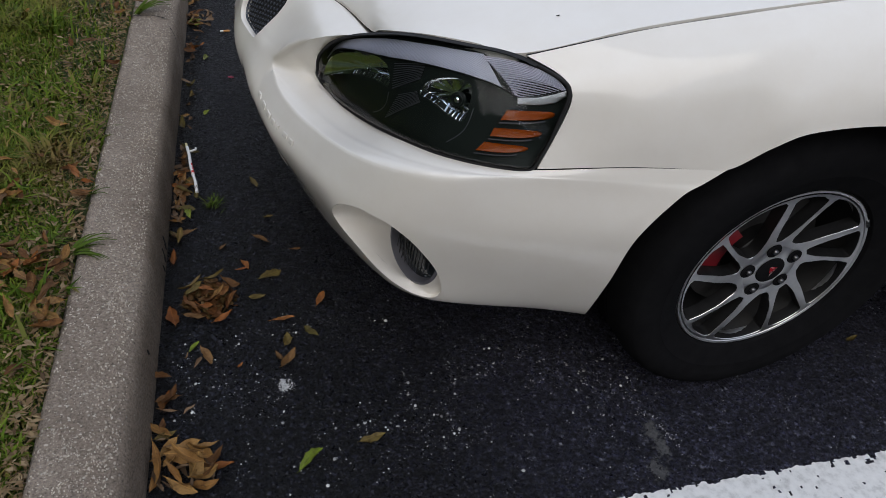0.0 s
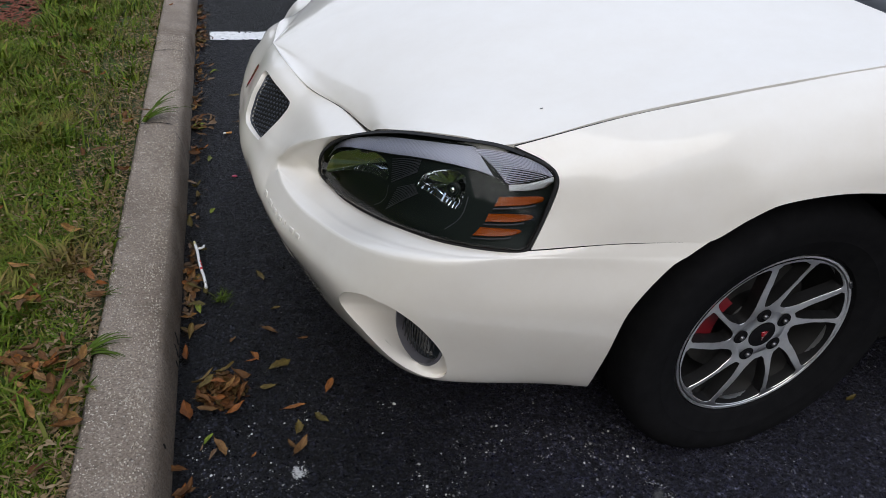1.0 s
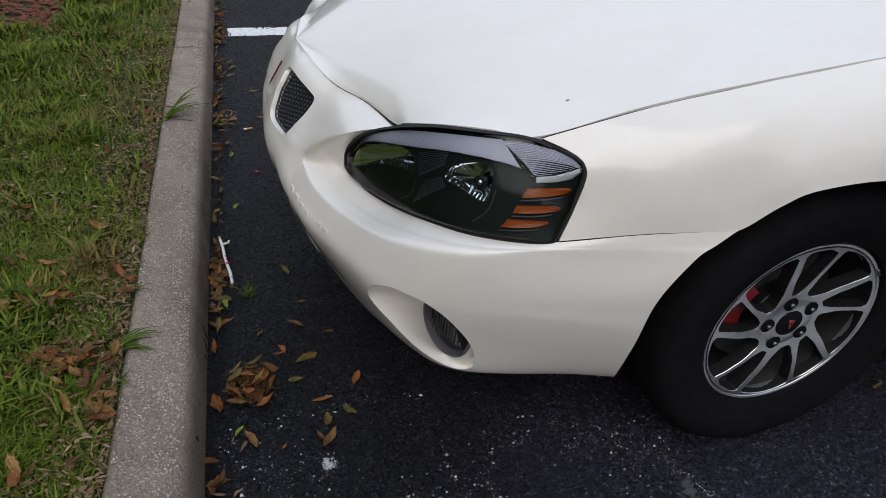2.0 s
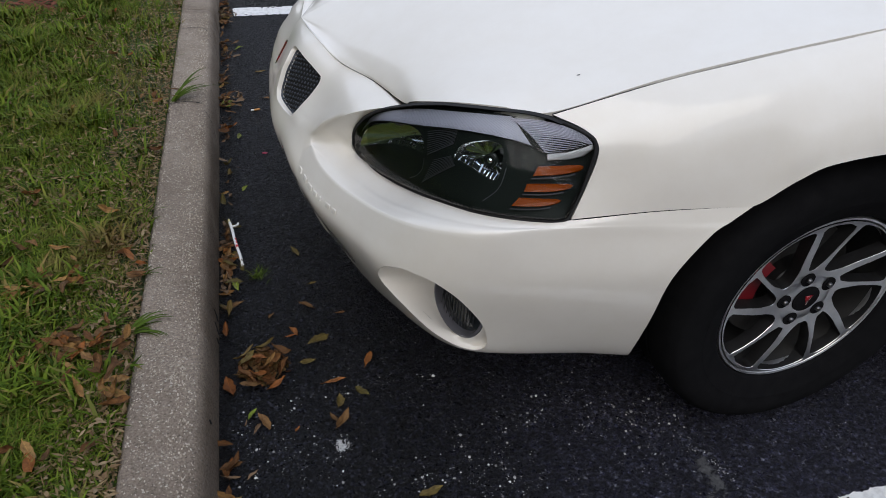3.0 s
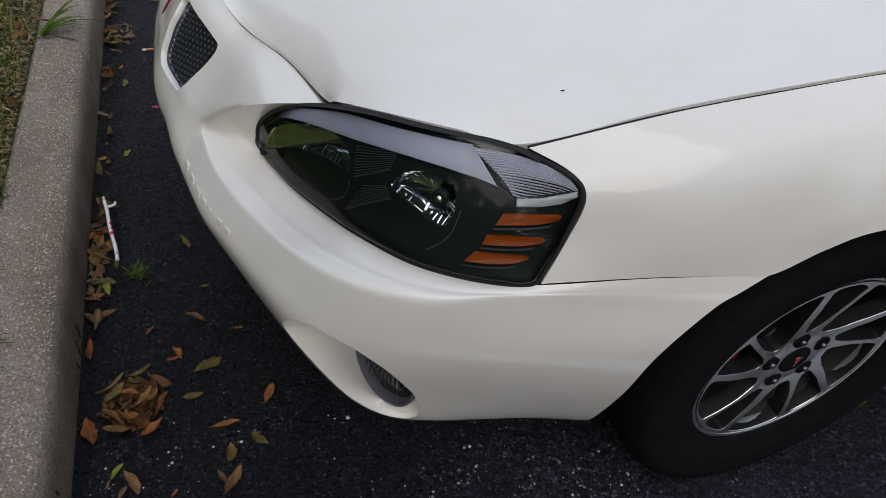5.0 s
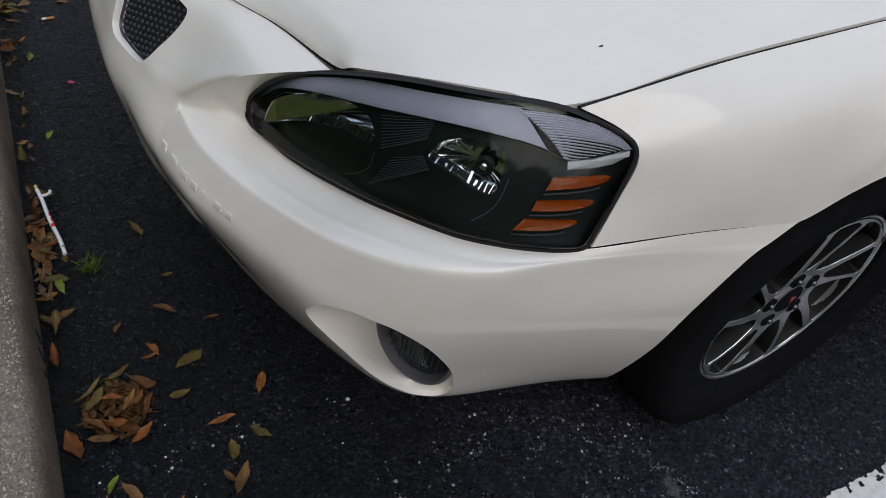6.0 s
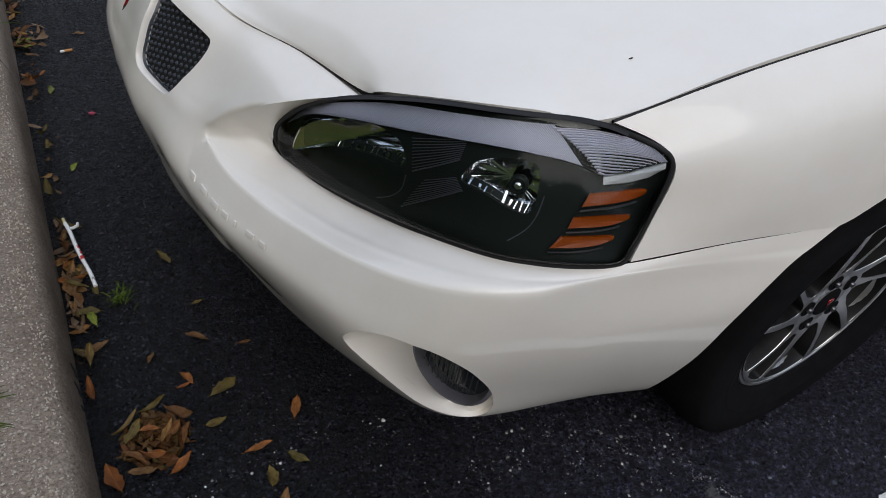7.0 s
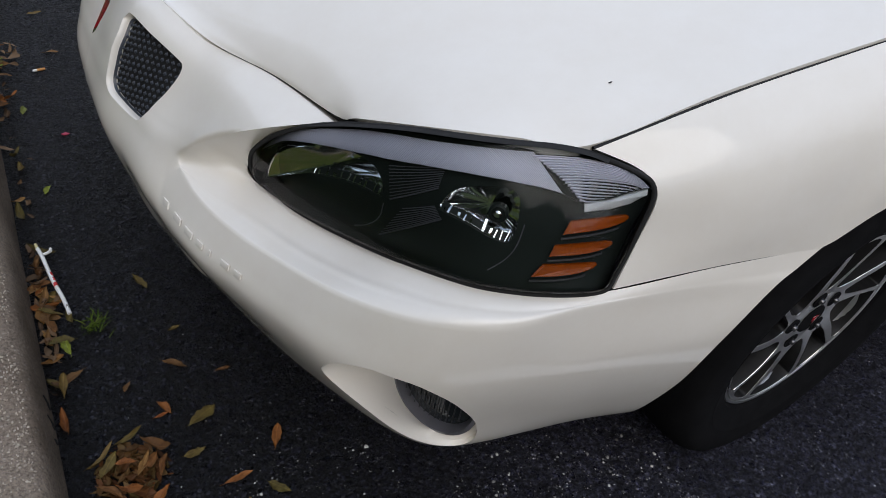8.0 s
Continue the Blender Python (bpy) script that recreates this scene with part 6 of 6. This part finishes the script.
def plastic_stick():
    """White plastic stick with a short cross arm at its head and a red print."""
    a, b = Vector((-1.253, 0.992, 0.040)), Vector((-1.214, 0.782, 0.022))
    d = (b - a).normalized()
    root = empty("plastic_stick")
    tagged(root, "white plastic stick with red print among leaves", "litter")
    v, f = tube([a + d * (a - b).length * k / 10 + Vector((0.0012 * math.sin(k), 0, 0.001 * math.sin(k * 1.7))) for k in range(11)], 0.0046, 8, squash=1.0)
    f += [tuple(range(7, -1, -1)), tuple(range(len(v) - 8, len(v)))]
    part_mesh("shaft", mesh_from("shaft", v, f, WHITE_PLASTIC, True, 50), root)
    v, f = tube([a - d * 0.016, a + d * 0.002], 0.0036, 8)
    f += [tuple(range(7, -1, -1)), tuple(range(8, 16))]
    part_mesh("tip", mesh_from("tip", v, f, YELLOWED, True, 50), root, "yellowed plastic tip")
    s = Vector((-d.y, d.x, 0)) * -1
    h = a + d * 0.022
    v, f = tube([h, h + s * -0.012, h + s * -0.022 + d * -0.004, h + s * -0.024 + d * -0.012], 0.0036, 8)
    f += [tuple(range(7, -1, -1)), tuple(range(len(v) - 8, len(v)))]
    part_mesh("cross_arm", mesh_from("cross_arm", v, f, WHITE_PLASTIC, True, 50), root)
    for k in range(3):
        o = a + d * (0.085 + 0.017 * k)
        v, f = tube([o, o + d * 0.010], 0.0049, 8)
        part_mesh("print_bar", mesh_from("print_bar", v, f, RED_INK, True, 50), root)


def cigarette_end():
    a = Vector((-1.175, 1.93, 0.0045))
    d = Vector((0.95, 0.25, 0)).normalized()
    root = empty("cigarette_end")
    tagged(root, "orange-tipped cigarette end on the asphalt", "cigarette end")
    for name, t0, t1, m in (("paper", -0.016, -0.004, WHITE_PLASTIC), ("filter", -0.004, 0.020, CORK)):
        v, f = tube([a + d * t0, a + d * t1], 0.0042, 10)
        f += [tuple(range(9, -1, -1)), tuple(range(10, 20))]
        part_mesh(name, mesh_from(name, v, f, m, True, 50), root)


def pink_scrap():
    """A torn scrap of pink paper trodden onto the asphalt."""
    rnd = random.Random(2)
    ring = [(0.011 * math.cos(b) * rnd.uniform(0.6, 1.1), 0.007 * math.sin(b) * rnd.uniform(0.6, 1.1), 0.003) for b in (i * math.tau / 9 for i in range(9))]
    v, f = rings([[(px, py, 0.0006) for px, py, pz in ring], [(px * 0.96, py * 0.96, pz + 0.0015 * math.sin(px * 500)) for px, py, pz in ring]])
    ob = new("paper_scrap", mesh_from("paper_scrap", v, f + [tuple(range(9, 18))], SCRAP, False))
    ob.location = (-1.143, 1.534, 0.001)
    tagged(ob, "torn pink paper scrap trodden on the asphalt", "scrap")


def grit():
    """Loose pale stones and crumbs of road paint strewn over the asphalt."""
    rnd = random.Random(5)
    sheets = []

    def crumb(x, y, r, h):
        k = rnd.randint(5, 7)
        o = rnd.uniform(0, 6)
        base_l = [(x + r * rnd.uniform(0.6, 1.2) * math.cos(o + i * math.tau / k), y + r * rnd.uniform(0.6, 1.2) * math.sin(o + i * math.tau / k), 0.0004) for i in range(k)]
        top = [(x + (p[0] - x) * 0.6, y + (p[1] - y) * 0.6, h) for p in base_l]
        v, f = rings([base_l, top])
        sheets.append((v, f + [tuple(range(k, 2 * k))]))

    for _ in range(7000):
        x, y = rnd.gauss(-0.68, 0.36), rnd.gauss(0.03, 0.20)
        if x < -1.24 or noise.noise(Vector((x * 5, y * 5, 0))) + 0.6 * noise.noise(Vector((x * 17, y * 17, 4))) < rnd.uniform(-0.25, 0.70):
            continue
        r = 0.0007 + 0.0013 * rnd.random() ** 2 + (0.0032 * rnd.random() if rnd.random() < 0.10 else 0)
        crumb(x, y, r, r * 0.6)
    for _ in range(800):
        x, y = rnd.uniform(-1.2, 1.0), rnd.uniform(-0.45, 3.0)
        r = 0.0006 + 0.0012 * rnd.random() ** 2
        crumb(x, y, r, r * 0.6)
    for x, y in ((-0.80, 0.172), (-0.825, 0.018), (-0.79, 0.02), (-0.845, 0.02), (-0.78, 0.06), (-0.50, 0.0), (-0.88, -0.13), (-0.93, 0.03), (-1.02, 0.43), (-0.80, -0.05), (-0.45, 0.05), (-0.985, 0.02)):
        crumb(x, y, rnd.uniform(0.0018, 0.0034), 0.002)
    for _ in range(40):
        crumb(-0.998 + rnd.gauss(0, 0.018), 0.078 + rnd.gauss(0, 0.022), rnd.uniform(0.0006, 0.0018), 0.0008)
    for _ in range(120):
        t = rnd.random()
        crumb(-0.24 + 0.06 * t + rnd.gauss(0, 0.010), -0.15 + 0.12 * (1 - t) + rnd.gauss(0, 0.015), rnd.uniform(0.0006, 0.0018), 0.0006)
    ob = new("grit", mesh_from("grit", *joined(*sheets), CHIP, False))
    tagged(ob, "pale grit and paint crumbs strewn on asphalt", "grit", kind="stuff")


def coarse_stones():
    """The asphalt's coarse top: dark broken stones standing a little proud of the binder, some of them pale."""
    rnd = np.random.RandomState(11)
    n = 46000
    bay = rnd.rand(n) < 0.78
    x = np.where(bay, -0.80 + 1.60 * rnd.rand(n) - 0.25 * rnd.rand(n) ** 3, -1.24 + 0.50 * rnd.rand(n))
    y = np.where(bay, -0.62 + 1.7 * rnd.rand(n) ** 1.1, -0.3 + 3.6 * rnd.rand(n))
    x = np.maximum(x, -1.23 - y * math.tan(radians(1.75)))
    size = np.where(bay, 0.0014, 0.0024) + 0.0034 * rnd.rand(n) ** 2.2
    height = size * (0.18 + 0.42 * rnd.rand(n))
    turn = rnd.rand(n) * math.tau
    verts = np.zeros((n, 8, 3))
    for k in range(4):
        a = turn + k * math.pi / 2 + (rnd.rand(n) - 0.5) * 0.7
        r = size * (0.7 + 0.6 * rnd.rand(n))
        verts[:, k] = np.stack([x + r * np.cos(a), y + r * np.sin(a), np.full(n, 0.0002)], -1)
        r = r * (0.45 + 0.3 * rnd.rand(n))
        verts[:, 4 + k] = np.stack([x + r * np.cos(a), y + r * np.sin(a), height * (0.6 + 0.4 * rnd.rand(n))], -1)
    block = np.array([(0, 1, 5, 4), (1, 2, 6, 5), (2, 3, 7, 6), (3, 0, 4, 7), (4, 5, 6, 7)])
    faces = (block[None] + 8 * np.arange(n)[:, None, None]).reshape(-1, 4)
    ob = new("asphalt_stones", mesh_from("asphalt_stones", verts.reshape(-1, 3).tolist(), faces.tolist(), STONES, False))
    tagged(ob, "dark broken stones of the asphalt's coarse surface", "asphalt stones", kind="stuff")


def paint_splash(cx, cy, rx, ry, seed, material=OLD_PAINT, label="small ragged splash of white paint on asphalt"):
    """A spilt blot of road paint, ragged and holed."""
    cell, n = 0.0016, 26
    verts, faces, at = [], [], {}

    def corner(i, j):
        if (i, j) not in at:
            w = 0.4 * cell
            at[(i, j)] = len(verts)
            verts.append((cx + i * cell + w * noise.noise(Vector((i * 0.7, j * 0.7, seed))), cy + j * cell + w * noise.noise(Vector((i * 0.7, j * 0.7, seed + 5))), 0.0022 + 0.0005 * noise.noise(Vector((i * 0.4, j * 0.4, seed)))))
        return at[(i, j)]

    for i in range(-n, n):
        for j in range(-n, n):
            d = math.hypot(i * cell / rx, j * cell / ry)
            w = 0.55 * noise.noise(Vector((i * 0.12, j * 0.12, seed))) + 0.55 * noise.noise(Vector((i * 0.42, j * 0.42, seed + 2)))
            if d + w + 0.35 * noise.noise(Vector((i * 0.9, j * 0.9, seed + 9))) < 0.62:
                faces.append((corner(i, j), corner(i + 1, j), corner(i + 1, j + 1), corner(i, j + 1)))
    ob = new("paint_splash", mesh_from("paint_splash", verts, faces, material))
    tagged(ob, label, "paint splash", kind="structure")


def mulch_bed():
    rnd = random.Random(3)
    sheets = []
    for _ in range(9000):
        x, y = -0.70 - rnd.random() * 1.9, 2.86 + rnd.random() * 2.1
        if x > -0.76 and rnd.random() < 0.7:
            continue
        z = lawn_height(x, y) + rnd.random() * 0.02
        a, n, w = rnd.uniform(0, 6.3), rnd.uniform(0.01, 0.035), rnd.uniform(0.003, 0.008)
        c, s = math.cos(a), math.sin(a)
        t = rnd.uniform(-0.4, 0.4) * n
        q = [(x - c * n - s * w, y - s * n + c * w, z), (x - c * n + s * w, y - s * n - c * w, z + 0.002), (x + c * n + s * w, y + s * n - c * w, z + t), (x + c * n - s * w, y + s * n + c * w, z + t + 0.003)]
        sheets.append((q, [(0, 1, 2, 3)]))
    ob = new("mulch", mesh_from("mulch", *joined(*sheets), MULCH, False))
    ob.matrix_world = KERB
    tagged(ob, "red-brown bark mulch bed beyond the lawn", "mulch", kind="stuff")


def tree_line():
    """Distant unseen belt of trees all round the car park, a broken dark crown line."""
    rnd = random.Random(17)
    sheets = []
    for k in range(80):
        a = k * math.tau / 80 + rnd.uniform(-0.05, 0.05)
        r = rnd.uniform(30, 42)
        h = rnd.uniform(3.5, 8)
        cx, cy = r * math.cos(a), r * math.sin(a)
        for _ in range(26):
            t = rnd.random()
            rr = h * 0.28 * (1.15 - abs(t - 0.45))
            o = Vector((cx + rnd.gauss(0, rr * 0.6), cy + rnd.gauss(0, rr * 0.6), h * (0.08 + 0.9 * t)))
            s = rnd.uniform(0.5, 1.3)
            v = [o + Vector((rnd.gauss(0, 1), rnd.gauss(0, 1), rnd.gauss(0, 0.8))) * s for _ in range(9)]
            sheets.append((v, [(0, 1, 2), (3, 4, 5), (6, 7, 8), (0, 4, 8), (1, 5, 6), (2, 3, 7)]))
    # nearer groups, set to block sky light and darken what the lamps mirror
    for k in range(140):
        near = k < 64
        a = radians(rnd.uniform(128, 214) if near else rnd.uniform(214, 256) if k < 100 else rnd.uniform(256, 318))
        r = rnd.uniform(12, 18) if near else rnd.uniform(19, 27)
        h = rnd.uniform(5.0, 8.5) if near else rnd.uniform(8, 11) if k < 100 else rnd.uniform(3.5, 6.5)
        for j in range(110):
            core = j < 26
            spread = 0.9 if core else 1.5
            o = Vector((r * math.cos(a) + rnd.gauss(0, spread), r * math.sin(a) + rnd.gauss(0, spread), h * rnd.uniform(0.02, 0.9 if core else 1.0)))
            s = rnd.uniform(0.7, 1.1) if core else rnd.uniform(0.14, 0.38)
            v = [o + Vector((rnd.gauss(0, 1), rnd.gauss(0, 1), rnd.gauss(0, 0.8))) * s for _ in range(9)]
            sheets.append((v, [(0, 1, 2), (3, 4, 5), (6, 7, 8), (0, 4, 8), (1, 5, 6), (2, 3, 7)]))
    ob = new("backdrop", mesh_from("backdrop", *joined(*sheets), FOLIAGE, False))
    tagged(ob, "unseen belt of dark green trees, placed to block low light", "trees", kind="structure")


def hood_chip():
    e = np.array((-0.553, 0.128))
    g = np.linspace(0, 1, 161)
    uu, vv = [x.ravel() for x in np.meshgrid(g, g)]
    q = HOOD.at(uu, vv)
    i = int(np.argmin(((q[:, :2] - e) ** 2).sum(1)))
    c = q[i] + np.array((0, 0, 0.0006))
    ring = [c + np.array((0.0028 * math.cos(a) * (1 + 0.3 * math.sin(3 * a)), 0.0012 * math.sin(a), 0.0028 * math.cos(a) * 0.24)) for a in np.linspace(0, math.tau, 14, endpoint=False)]
    v, f = rings([ring, [p + (0, 0, 0.0007) for p in ring]], cap=True)
    panel("paint_chip", v, f, LINER, CAR)


def kerb_crack(points, seed):
    """A hairline crack across the kerb, as a thin dark sliver."""
    rnd = random.Random(seed)
    line = curve(points, 40)
    line = np.array([(c[0] + (0.0016 if c[2] < 0.125 else 0.0), c[1], c[2] + 0.7 * kerb_shift(c[0], c[1], c[2], 7.4) * (c[2] > 0.05) + (0.0018 if c[2] > 0.1 else 0)) for c in line])
    left, right = [], []
    for k, c in enumerate(line):
        w = 0.0034 * rnd.uniform(0.4, 1.0)
        j = rnd.uniform(-0.003, 0.003)
        left.append((c[0], c[1] + j - w, c[2]))
        right.append((c[0], c[1] + j + w, c[2]))
    ob = new("kerb_crack", mesh_from("kerb_crack", *rings([left, right], closed=False), LINER))
    ob.matrix_world = KERB
    tagged(ob, "hairline crack across the concrete kerb", "crack", "kerb cracks", kind="structure")


build_ground()
build_kerb()
build_lawn()
kerb_crack([(-0.165, 2.60, 0.1345), (-0.09, 2.62, 0.1352), (-0.045, 2.58, 0.1315), (-0.012, 2.47, 0.095), (-0.003, 2.40, 0.03)], 1)
kerb_crack([(-0.165, 1.72, 0.1345), (-0.10, 1.73, 0.1352), (-0.05, 1.715, 0.1320)], 2)
kerb_crack([(-0.04, 1.66, 0.1305), (-0.018, 1.60, 0.108), (-0.006, 1.56, 0.05)], 3)
kerb_chips()
mulch_bed()
tree_line()
stripe("parking_line", -1.285, 3.295, 3.6, 3.62, 0.155, 1)
stripe("parking_line", -0.95, -0.37, 3.6, -0.04, 0.125, 2, 0.0055)
CAR = build_car()
hood_chip()
scattered_leaves()
leaf_nest()
leaf_heap(-1.192, -0.120, 0.060, 0.042, 26, 15, 32, ((4, 0, 1), (9, 1, 1)), (0.056, 0.080), "drift of golden-brown leaves against the kerb")
kerb_litter()
lawn_leaves()
weed(-1.178, 0.750, 0.002, 42, 0.036, 0.40, 41, wide=0.0011, base_r=0.013, label="small green grass tuft growing from the gutter")
weed(-1.470, 1.74, 0.122, 11, 0.26, 0.52, 42, 28, wide=0.0052)
weed(-1.460, 0.385, 0.118, 14, 0.115, 0.7, 43, 20, wide=0.0034)
weed(-1.50, 0.42, 0.125, 22, 0.075, 0.55, 45, wide=0.0024, label="broad-bladed grass weed in the lawn")
weed(-1.60, 0.76, 0.125, 22, 0.08, 0.55, 46, wide=0.0024, label="broad-bladed grass weed in the lawn")
weed(-1.72, 1.15, 0.128, 22, 0.085, 0.55, 47, wide=0.0024, label="broad-bladed grass weed in the lawn")
weed(-1.452, 0.62, 0.122, 5, 0.06, 0.6, 44, 10, wide=0.0018)
plastic_stick()
cigarette_end()
pink_scrap()
paint_splash(-0.998, 0.078, 0.019, 0.024, 3)
for at_x, at_y, seed in ((-0.228, -0.115, 11), (-0.222, -0.160, 12), (-0.256, -0.212, 13)):
    paint_splash(at_x, at_y, 0.024, 0.036, seed, SMEAR, "faint grey smear of worn paint on asphalt")
grit()
coarse_stones()
